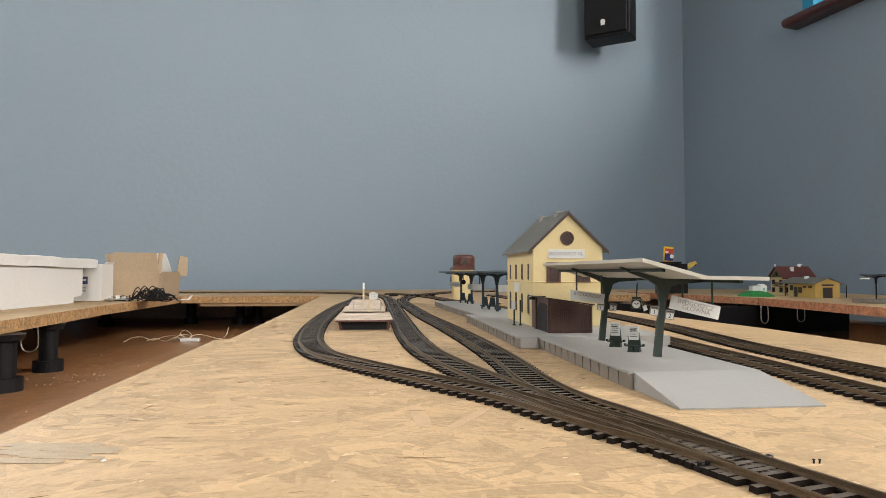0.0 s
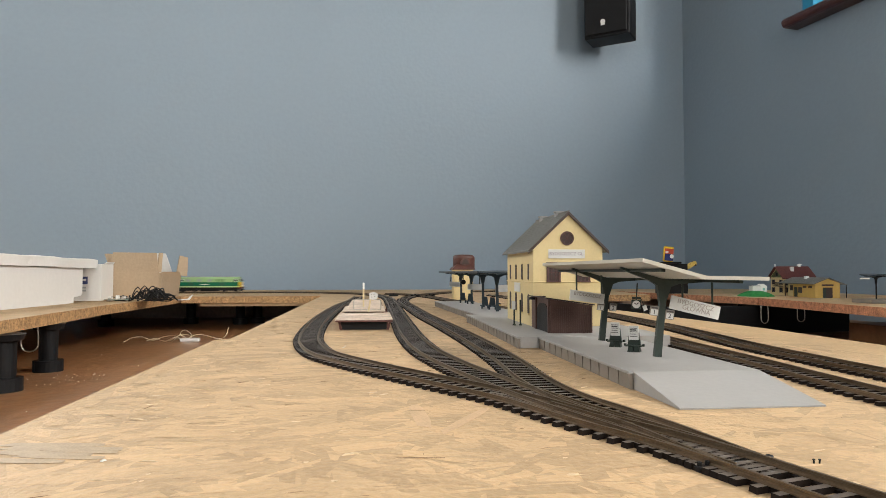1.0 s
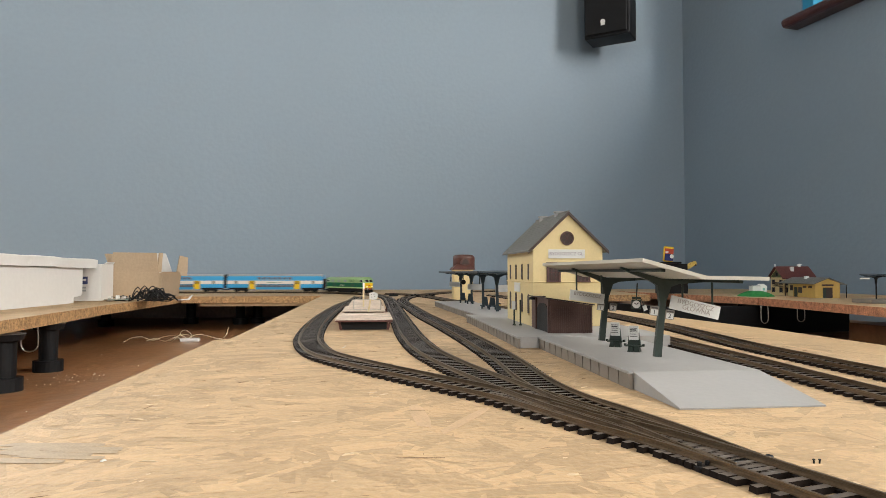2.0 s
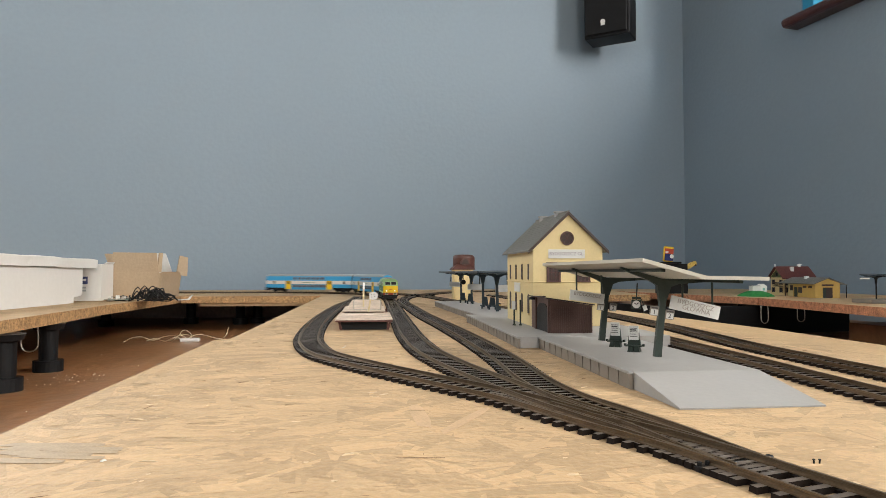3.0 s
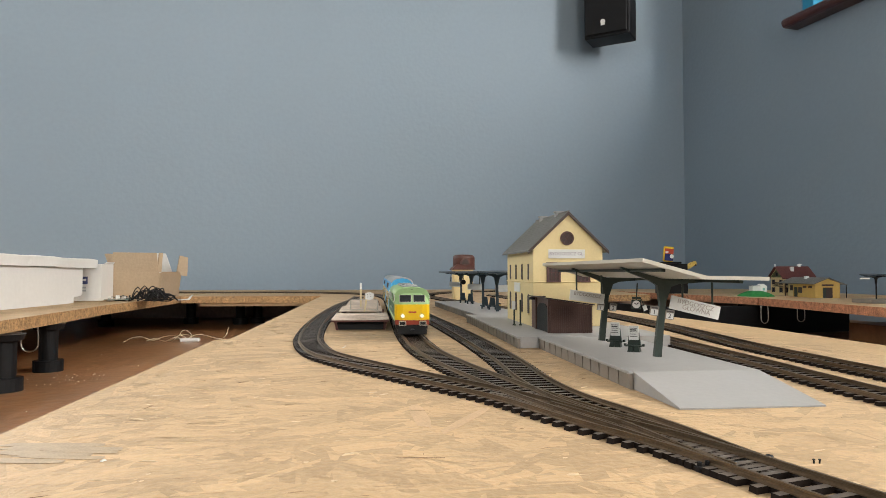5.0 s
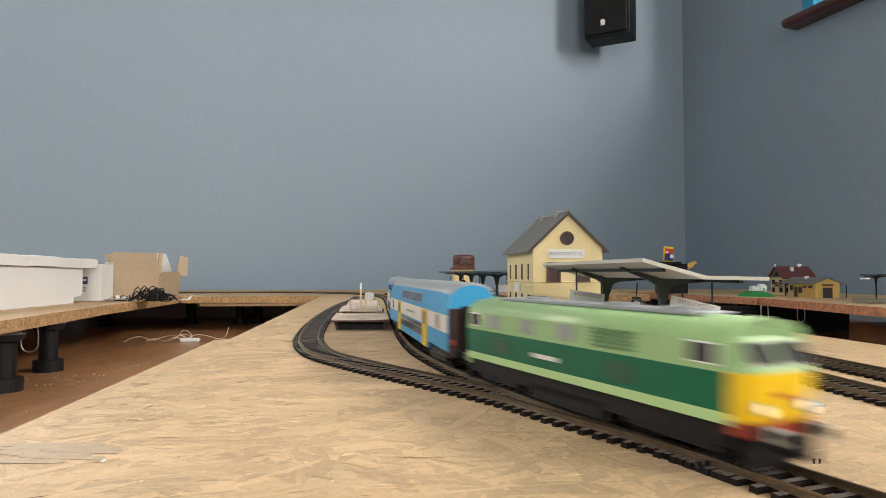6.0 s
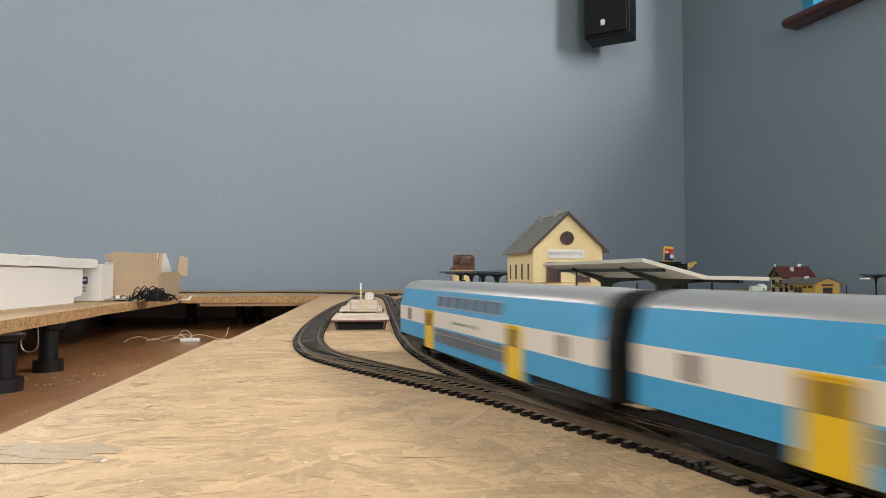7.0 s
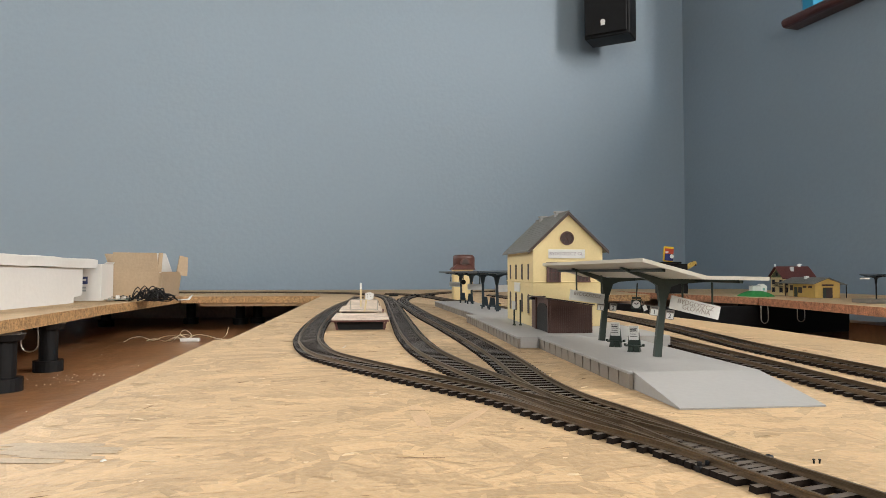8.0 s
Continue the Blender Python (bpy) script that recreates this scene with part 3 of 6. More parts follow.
def hung_sign(place, w, h, lines, rods, label, size, tilt=0):
    th = empty("hanging_sign", place, label, "sign")
    part("panel", boxed(-w / 2, w / 2, -0.0004, 0.0004, -h, 0, bev=0.0001), M['paper'], th)
    for i, t in enumerate(lines):
        lettering(t, size, pose(0.001 * i, -0.0006, -h * (0.32 + 0.36 * i), 90, 0, 0), th, M['pencil'])
    for x, ln in rods:
        part("rod", cyl(bmesh.new(), 0, 0.0011, -0.003, ln, 0.0007, seg=8), M['darkgreen'], th).matrix_basis = pose(x, 0, 0, 0, -tilt, 0)
    return th


def bench(place):
    th = empty("platform_bench", place, "dark green double bench with a white notice board", "bench", group="platform benches")
    part("seat", boxed(-0.0056, 0.0056, -0.0036, 0.0036, 0.0036, 0.0046, bev=0.0003), M['darkgreen'], th)
    part("backrest", prism(bmesh.new(), [(-0.0044, 0.0046), (0.0044, 0.0046), (0.0032, 0.0140), (-0.0032, 0.0140)], -0.0012, 0.0012), M['darkgreen'], th)
    for sx in (-1, 1):
        part("leg", prism(bmesh.new(), [(sx * 0.0002, 0.0), (sx * 0.0042, 0.0), (sx * 0.0034, 0.0036), (sx * 0.0002, 0.0036)], -0.0030, 0.0030), M['darkgreen'], th)
        part("armrest", boxed(sx * 0.0062 - 0.0007, sx * 0.0062 + 0.0007, -0.0012, 0.0012, 0.0038, 0.0054), M['darkgreen'], th)
    nb = part("notice", boxed(-0.0033, 0.0033, -0.0021, -0.0013, 0.0082, 0.0180, bev=0.0001), M['paper'], th, "white notice with printed lines")
    for k, z in enumerate((0.0160, 0.0146, 0.0136, 0.0120, 0.0104)):
        part("printed_line", boxed(-0.0025, 0.0025 - 0.0006 * (k % 2), -0.00225, -0.0021, z, z + (0.0009 if k == 1 else 0.0004)), M['ink'], nb)
    return th


# ---------------------------------------------------------------- station house
def station_house():
    X0, X1, Y0, Y1 = 0.1632, 0.2354, 0.658, 0.784
    Z0, ZE, ZR = 0.0102, 0.0899, 0.1242
    xm = (X0 + X1) / 2
    th = empty("station_house", pose(0, 0, 0), "cream two-storey model station with a grey slate roof", "house")
    prof = [(X0, Z0), (X1, Z0), (X1, ZE), (xm, ZR), (X0, ZE)]
    part("wall", prism(bmesh.new(), prof, Y0, Y1), M['yellow_wall'], th, "cream plastered walls")
    bm = bmesh.new()
    bx(bm, X0 - 0.0009, X1 + 0.0009, Y0 - 0.0009, Y1 + 0.0009, 0.0545, 0.0558, bev=0.0003)
    part("string_course", bm, M['yellow_wall'], th)
    bm = bmesh.new()
    bx(bm, X0 - 0.0008, X1 + 0.0008, Y0 - 0.0008, Y1 + 0.0008, 0.0505, 0.0512)
    part("string_course", bm, M['yellow_wall'], th)
    sl = (ZR - ZE) / (xm - X0)
    for s in (-1, 1):
        e = 0.0055
        pts = [(xm, ZR + 0.0005), (xm + s * (xm - X0 + e), ZE - e * sl + 0.0005), (xm + s * (xm - X0 + e), ZE - e * sl + 0.0022), (xm, ZR + 0.0024)]
        rf = part("roof", prism(bmesh.new(), pts, Y0 - 0.0032, Y1 + 0.0032), M['slate'], th, "grey slate roof slope")
        barge = [(xm, ZR - 0.0010), (xm + s * (xm - X0 + e), ZE - e * sl - 0.0010), (xm + s * (xm - X0 + e), ZE - e * sl + 0.0021), (xm, ZR + 0.0023)]
        part("bargeboard", prism(bmesh.new(), barge, Y0 - 0.0044, Y0 - 0.0033), M['brown'], th, "dark bargeboard")
        # slate courses: thin battens that step down the slope
        run_x, drop = xm - X0 + e, (xm - X0 + e) * sl
        for k in range(1, 15):
            f = k / 15
            cs = part("slate_course", boxed(-0.0017, 0.0017, Y0 - 0.0030, Y1 + 0.0030, 0.0, 0.00018), M['slate'], rf)
            cs.matrix_basis = pose(xm + s * run_x * f, 0, ZR + 0.0023 - drop * f, 0, s * (math.degrees(math.atan(sl)) - 5), 0)
    part("ridge", boxed(xm - 0.0009, xm + 0.0009, Y0 - 0.0034, Y1 + 0.0034, ZR + 0.0018, ZR + 0.0032), M['slate'], th)
    for y, z in ((0.692, 0.0), (0.755, 0.0)):
        ch = part("chimney", boxed(xm - 0.0035, xm + 0.0035, y - 0.0035, y + 0.0035, ZR - 0.006, ZR + 0.0042, bev=0.0003), M['concrete'], th, "grey chimney")
        part("chimney_cap", boxed(xm - 0.0047, xm + 0.0047, y - 0.0047, y + 0.0047, ZR + 0.0042, ZR + 0.0056, bev=0.0003), M['concrete'], ch)
    # gable windows: lattice in brown frames, round attic window
    def lattice(x0, x1, z0, z1):
        w = part("window", boxed(x0, x1, Y0 - 0.0006, Y0 + 0.0002, z0, z1), M['brown'], th, "brown-framed lattice window")
        bm = bmesh.new()
        bx(bm, x0 - 0.0014, x1 + 0.0014, Y0 - 0.0026, Y0 - 0.0003, z1 - 0.0003, z1 + 0.0012)
        bx(bm, x0 - 0.0008, x0 + 0.0014, Y0 - 0.0018, Y0 - 0.0002, z0, z1)
        bx(bm, x1 - 0.0014, x1 + 0.0008, Y0 - 0.0018, Y0 - 0.0002, z0, z1)
        bx(bm, x0 - 0.0010, x1 + 0.0010, Y0 - 0.0024, Y0 - 0.0002, z0 - 0.0008, z0 + 0.0008)
        for k in (1, 2, 3):
            zz = z0 + (z1 - z0) * k / 4
            bx(bm, x0, x1, Y0 - 0.0011, Y0 - 0.0005, zz - 0.0003, zz + 0.0003)
        for k in (1, 2):
            xx = x0 + (x1 - x0) * k / 3
            bx(bm, xx - 0.0003, xx + 0.0003, Y0 - 0.0012, Y0 - 0.0005, z0, z1)
        part("window_frame", bm, M['lattice'], w)
        return w
    lattice(0.1778, 0.1905, 0.0556, 0.0738)
    lattice(0.2085, 0.2212, 0.0556, 0.0738)
    w = part("window", cyl(bmesh.new(), 0, 0, -0.0008, 0.0004, 0.0064, seg=32, m=pose(xm - 0.001, Y0, 0.0994, 90)), M['brown'], th, "round brown attic window")
    bm = bmesh.new()
    n = 32
    for i in range(n):
        a0, a1 = math.tau * i / n, math.tau * (i + 1) / n
        q = []
        for a in (a0, a1):
            for r in (0.0058, 0.0070):
                for y in (Y0 - 0.0016, Y0 + 0.0002):
                    q.append(bm.verts.new((xm - 0.001 + r * math.cos(a), y, 0.0994 + r * math.sin(a))))
        for f in ((0, 4, 6, 2), (2, 6, 7, 3), (0, 1, 5, 4)):
            bm.faces.new([q[k] for k in f])
    for a in (0, 60, 120):
        bx(bm, -0.006, 0.006, -0.0012, -0.0006, -0.0004, 0.0004, m=pose(xm - 0.001, Y0, 0.0994, 0, a, 0))
    bmesh.ops.recalc_face_normals(bm, faces=bm.faces[:])
    part("window_frame", bm, M['lattice'], w)
    # long side: narrow upper windows, arched lower ones
    for k in range(4):
        y = Y0 + 0.0200 + k * 0.0295
        w = part("window", boxed(X0 - 0.0004, X0 + 0.0004, y - 0.0030, y + 0.0030, 0.0570, 0.0735), M['brown'], th, "narrow brown window")
        part("window_sill", boxed(X0 - 0.0012, X0 - 0.0001, y - 0.003, y + 0.003, 0.0563, 0.0573), M['yellow_wall'], w)
        arch = [(y - 0.0036, 0.0225), (y + 0.0036, 0.0225)] + [(y + 0.0036 * math.cos(a), 0.0390 + 0.0036 * math.sin(a)) for a in np.linspace(0, math.pi, 9)]
        w = part("window", prism(bmesh.new(), arch, X0 - 0.0005, X0 + 0.0004, axis='x'), M['brown'], th, "arched brown window")
        part("window_sill", boxed(X0 - 0.0012, X0 - 0.0001, y - 0.0036, y + 0.0036, 0.0212, 0.0223), M['yellow_wall'], w)
    # name boards on paper
    sg = part("name_board", boxed(-0.019, 0.019, -0.0004, 0.0, -0.0045, 0.0045, bev=0.0001), M['paper'], th, "handwritten paper name board")
    sg.matrix_basis = pose(xm - 0.0015, Y0 - 0.0004, 0.0835)
    lettering("BYDGOSZCZ GŁ.", 0.0047, pose(0, -0.0006, 0, 90), sg, mat("faded_ink", (0.36, 0.30, 0.34), 0.7, bump=0))
    part("poster", boxed(X0 - 0.0008, X0 - 0.0001, Y0 + 0.058, Y0 + 0.085, 0.0435, 0.0535), M['paper'], th, "small white paper sheet")
    # brown timber annex with a ribbed side
    an = empty("timber_annex", pose(0, 0, 0), "dark brown ribbed timber annex at the station gable", "shed")
    ax0, ax1, ay0, ay1 = 0.1612, 0.2002, 0.5872, 0.6565
    z0, zl, zr = 0.0102, 0.0405, 0.0350
    part("wall", prism(bmesh.new(), [(ax0, z0), (ax1, z0), (ax1, zr), (ax0, zl)], ay0, ay1), M['annex'], an)
    n = 20
    slat = None
    for k in range(n):
        m = pose(ax0 + 0.0010 + (ax1 - ax0 - 0.0020) * k / (n - 1), ay0, 0)
        if slat is None:
            slat = part("slat", boxed(-0.0006, 0.0006, -0.0006, 0.0, z0 + 0.0004, zr - 0.0004), M['annex'], an)
            slat.matrix_basis = m
        else:
            share("slat", slat, an, m)
    part("fascia", prism(bmesh.new(), [(ax0 - 0.0004, zr - 0.0003), (ax1 + 0.0004, zr - 0.0010), (ax1 + 0.0004, zr), (ax0 - 0.0004, zl)], ay0 - 0.0010, ay0 - 0.0001), M['annex'], an)
    part("roof", prism(bmesh.new(), [(ax0 - 0.004, zl + 0.0007), (ax1 + 0.002, zr - 0.0001), (ax1 + 0.002, zr + 0.0009), (ax0 - 0.004, zl + 0.0018)], ay0 - 0.0018, ay1), M['brown'], an, "thin dark lean-to roof")
    arch = [(ay0 + 0.006, z0 + 0.0003), (ay0 + 0.046, z0 + 0.0003), (ay0 + 0.046, zl - 0.010), (ay0 + 0.036, zl - 0.0045), (ay0 + 0.016, zl - 0.0045), (ay0 + 0.006, zl - 0.010)]
    # flat black panel stands for the shade inside the open doorway
    part("doorway", prism(bmesh.new(), arch, ax0 - 0.0006, ax0 + 0.0004, axis='x'), M['black'], an, "black panel for the shade in an open doorway")
    for y in (ay0 + 0.0030, ay0 + 0.049):
        part("porch_post", boxed(ax0 - 0.0016, ax0 - 0.0001, y - 0.0012, y + 0.0012, z0, zl), M['annex'], an)


def build_station():
    platform("island_platform", 0.1440, 0.2184, 0.3568, 0.5560, 0.010, "light grey island platform with a sloping ramp", ramp=0.0555)
    platform("house_platform", 0.1262, 0.2600, 0.5575, 0.860, 0.0100, "light grey platform carrying the station house")
    platform("far_platform", 0.0, 0.068, 0.0, 0.400, 0.0098, "light grey far platform with a dark canopy", place=pose(0.1400, 0.8620, 0, 0, 0, 2.3))
    canopy(pose(0.1855, 0.0, 0.0101, 0, 6.0, 0), (0.4174, 0.5217), 0.3630, 0.5830, 0.0510, 0.0385, 0.0060, "cream butterfly canopy leaning on dark green posts", M['darkgreen'], M['cream'], droop=0.0027)
    for posts, y0, y1 in (((0.925, 1.043), 0.868, 1.103), ((1.162, 1.298), 1.108, 1.362)):
        canopy(pose(0.1780, 0.0, 0.0099, 0, -1.0, 0), posts, y0, y1, 0.0525, 0.037, 0.0025, "dark blue-grey canopy on two posts", M['petrol'], M['petrol'], pw=0.0021)
    bench(pose(0.1820, 0.4465, 0.0101, 0, 0, -34))
    bench(pose(0.1802, 0.4770, 0.0101, 0, 0, -34))
    hung_sign(pose(0.2121, 0.4165, 0.0462, 0, 13, 0), 0.0345, 0.0088, ["BYDGOSZCZ", "GŁÓWNA"], ((-0.0090, 0.0135), (0.0120, 0.0165)), "handwritten paper station sign hung from the canopy", 0.0043, 13)
    hung_sign(pose(0.1669, 0.5000, 0.0498, 0, 8, 0), 0.0275, 0.0078, ["BYDGOSZCZ"], ((-0.0085, 0.0150), (0.0115, 0.0145)), "handwritten paper station sign hung from the canopy", 0.0037, 8)


# ---------------------------------------------------------------- train
BLUE_BAND = [(0.0162, 0.0130), (0.0162, 0.0238), (0.0162, 0.0345), (0.0142, 0.0478), (0.0122, 0.0508), (0.0080, 0.0531), (0.0, 0.0543)]


def shell(prof, mats, y0, y1, nose=0.0):
    """A long body with a symmetric section; mats gives the material index of each side strip; nose draws the roof in at both ends."""
    bm = bmesh.new()
    full = [(x, z) for x, z in prof] + [(-x, z) for x, z in prof[::-1][1:]]
    n, k = len(full), len(prof) - 1
    drawn = [(x * 0.90, z - 0.0016) if z > 0.040 else (x * (0.97 if nose else 1.0), z) for x, z in full] if nose else full
    stations = [(y0, drawn), (y0 + nose, full), (y1 - nose, full), (y1, drawn)] if nose else [(y0, full), (y1, full)]
    rings = [[bm.verts.new((x, y, z)) for x, z in pts] for y, pts in stations]
    for a, b in zip(rings, rings[1:]):
        for i in range(n - 1):
            f = bm.faces.new((a[i], a[i + 1], b[i + 1], b[i]))
            f.material_index = mats[i if i < k else 2 * k - 1 - i]
            if i >= 3 and i < 2 * k - 3:
                f.smooth = True
        bm.faces.new((a[-1], a[0], b[0], b[-1])).material_index = len(set(mats))
    bm.faces.new(rings[0][::-1]).material_index = len(set(mats))
    bm.faces.new(rings[-1]).material_index = len(set(mats))
    bmesh.ops.recalc_face_normals(bm, faces=bm.faces[:])
    return bm


def bogie(parent, y, wheelbase, name="bogie"):
    bo = part(name, boxed(-0.0125, 0.0125, -wheelbase / 2 - 0.006, wheelbase / 2 + 0.006, 0.0042, 0.0092, bev=0.0006), M['black'], parent)
    bo.matrix_basis = pose(0, y, 0)
    for s in (-1, 1):
        bm = bmesh.new()
        for k in (-1, 1):
            cyl(bm, 0, 0, -0.0012, 0.0012, 0.0056, seg=20, m=pose(k * 0.0084, s * wheelbase / 2, 0.0056, 0, 90, 0))
        cyl(bm, 0, 0, -0.0084, 0.0084, 0.0013, seg=8, m=pose(0, s * wheelbase / 2, 0.0056, 0, 90, 0))
        part("wheelset", bm, M['black'], bo)
    for s in (-1, 1):
        part("side_frame", boxed(s * 0.0128 - 0.0012, s * 0.0128 + 0.0012, -wheelbase / 2 - 0.005, wheelbase / 2 + 0.005, 0.0036, 0.0080, bev=0.0005), M['black'], bo)
    return bo


COACH_L = 0.298


def coach(label, bellows):
    th = empty("double_deck_coach", pose(0, 0, 0), label, "railway coach", group="double-deck coaches")
    h = COACH_L / 2
    part("body", shell(BLUE_BAND, [0, 1, 0, 2, 2, 2], -h, h, 0.007), [M['blue'], M['ivory'], M['grey_roof'], M['blue']], th, "sky-blue and ivory banded body with a grey roof")
    part("skirt", boxed(-0.0160, 0.0160, -0.082, 0.082, 0.0080, 0.0131, bev=0.0004), M['blue'], th, "low sky-blue well between the doors")
    part("underframe", boxed(-0.0125, 0.0125, -h + 0.004, h - 0.004, 0.0080, 0.0130), M['black'], th)
    for s in (-1, 1):
        # two yellow doors a side
        for yc in (-0.0700, 0.0700):
            d = part("door", boxed(s * 0.0163 - 0.0003, s * 0.0163 + 0.0003, yc - 0.0095, yc + 0.0095, 0.0082, 0.0336, bev=0.0001), M['yellow'], th, "yellow door with dark panes")
            for k in (-1, 1):
                part("door_pane", boxed(s * 0.0166 - 0.0002, s * 0.0166 + 0.0002, yc + k * 0.0043 - 0.0032, yc + k * 0.0043 + 0.0032, 0.0236, 0.0322), M['amber'], d)
            part("door_step", boxed(s * 0.0163, s * 0.0163 + s * 0.0012, yc - 0.009, yc + 0.009, 0.0335, 0.0342) if s > 0 else boxed(s * 0.0163 - 0.0012, s * 0.0163, yc - 0.009, yc + 0.009, 0.0335, 0.0342), M['yellow'], d)
        # end windows
        for yc in (-0.1195, 0.1195):
            w = part("window", boxed(s * 0.0163 - 0.0002, s * 0.0163 + 0.0002, yc - 0.0036, yc + 0.0036, 0.0248, 0.0334), M['seat'], th)
            part("window_bar", boxed(s * 0.0166 - 0.0002, s * 0.0166 + 0.0002, yc + 0.0014, yc + 0.0020, 0.0252, 0.0330), M['ivory'], w)
        # lower-deck window strip and upper-deck strip
        n = 8
        for k in range(n):
            y = -0.0585 + (k + 0.5) * 0.117 / n
            w = part("window", boxed(s * 0.0163 - 0.0002, s * 0.0163 + 0.0002, y - 0.0064, y + 0.0064, 0.0142, 0.0228), M['coach_glass'], th)
            part("window_bar", boxed(s * 0.0166 - 0.0002, s * 0.0166 + 0.0002, y - 0.0064, y + 0.0064, 0.0198, 0.0201), M['steel'], w)
            part("window_pillar", boxed(s * 0.01645 - 0.0002, s * 0.01645 + 0.0002, y + 0.0060, y + 0.0088, 0.0142, 0.0228), M['seat'], w)
        tilt = math.degrees(math.atan2(0.0020, 0.0127))
        n = 7
        for k in range(n):
            y = -0.055 + (k + 0.5) * 0.110 / n
            w = part("window", boxed(-0.0002, 0.0002, -0.0060, 0.0060, -0.0031, 0.0031), M['coach_glass'], th)
            part("seat_back", boxed(0.0002 if s > 0 else -0.0003, 0.0004 if s > 0 else -0.0002, -0.0060, -0.0026, -0.0029, 0.0029), M['seat'], w)
            w.matrix_basis = pose(s * 0.01520, y, 0.0412, 0, -s * tilt, 0)
        for z in (-0.0036, 0.0036):
            st = part("window_rail", boxed(-0.0004, 0.0004, -0.0555, 0.0555, -0.0003, 0.0003), M['grey_roof'], th)
            st.matrix_basis = pose(s * (0.01520 - z * 0.157), 0, 0.0412 + z, 0, -s * tilt, 0)
        # gutter lines and the lettering, kept as plain bars
        part("lettering_bar", boxed(s * 0.0163 - 0.00015, s * 0.0163 + 0.00015, -0.022, 0.006, 0.0280, 0.0296), mat("green_print", (0.20, 0.30, 0.18), 0.5, bump=0), th, "faint green printed line")
        part("lettering_bar", boxed(s * 0.0163 - 0.00015, s * 0.0163 + 0.00015, 0.009, 0.022, 0.0277, 0.0299), mat("grey_print", (0.42, 0.40, 0.38), 0.5, bump=0), th, "faint grey printed mark")
    for s in (-1, 1):
        # end: rounded cap, gangway, buffers
        if s == bellows:
            continue
        e0, e1 = (s * h, s * h + 0.0012) if s > 0 else (s * h - 0.0012, s * h)
        part("end_panel", boxed(-0.0150, 0.0150, e0, e1, 0.0100, 0.0385, bev=0.0003), M['maroon'], th, "dark maroon end panel")
        e0, e1 = (s * h + 0.0012, s * h + 0.0060) if s > 0 else (s * h - 0.0060, s * h - 0.0012)
        part("gangway", boxed(-0.0085, 0.0085, e0, e1, 0.0105, 0.0400, bev=0.0012), M['black'], th, "black rubber gangway")
        for x in (-0.0098, 0.0098):
            part("tail_lamp", boxed(x * 1.28 - 0.0013, x * 1.28 + 0.0013, s * h + 0.0012 if s > 0 else s * h - 0.0022, s * h + 0.0022 if s > 0 else s * h - 0.0012, 0.0170, 0.0200), M['red'], th, "red tail lamp")
            part("buffer", cyl(bmesh.new(), 0, 0, 0, 0.006, 0.0022, seg=14, m=pose(x, s * h, 0.0115, -90 * s)), M['black'], th)
    y0, y1 = (h, h + 0.0058) if bellows > 0 else (-h - 0.0058, -h)
    sect = [(x * 0.965, z - 0.0008) for x, z in BLUE_BAND]
    part("bellows", prism(bmesh.new(), sect + [(-x, z) for x, z in sect[::-1][1:]], y0, y1), M['black'], th, "black rubber bellows between coaches")
    for s in (-1, 1):
        part("coupling", boxed(-0.0018, 0.0018, s * (h + 0.004) - 0.008, s * (h + 0.004) + 0.008, 0.0050, 0.0075), M['black'], th)
    bg = [bogie(th, y, 0.029) for y in (0.108, -0.108)]
    return th, bg


LOCO_L = 0.204


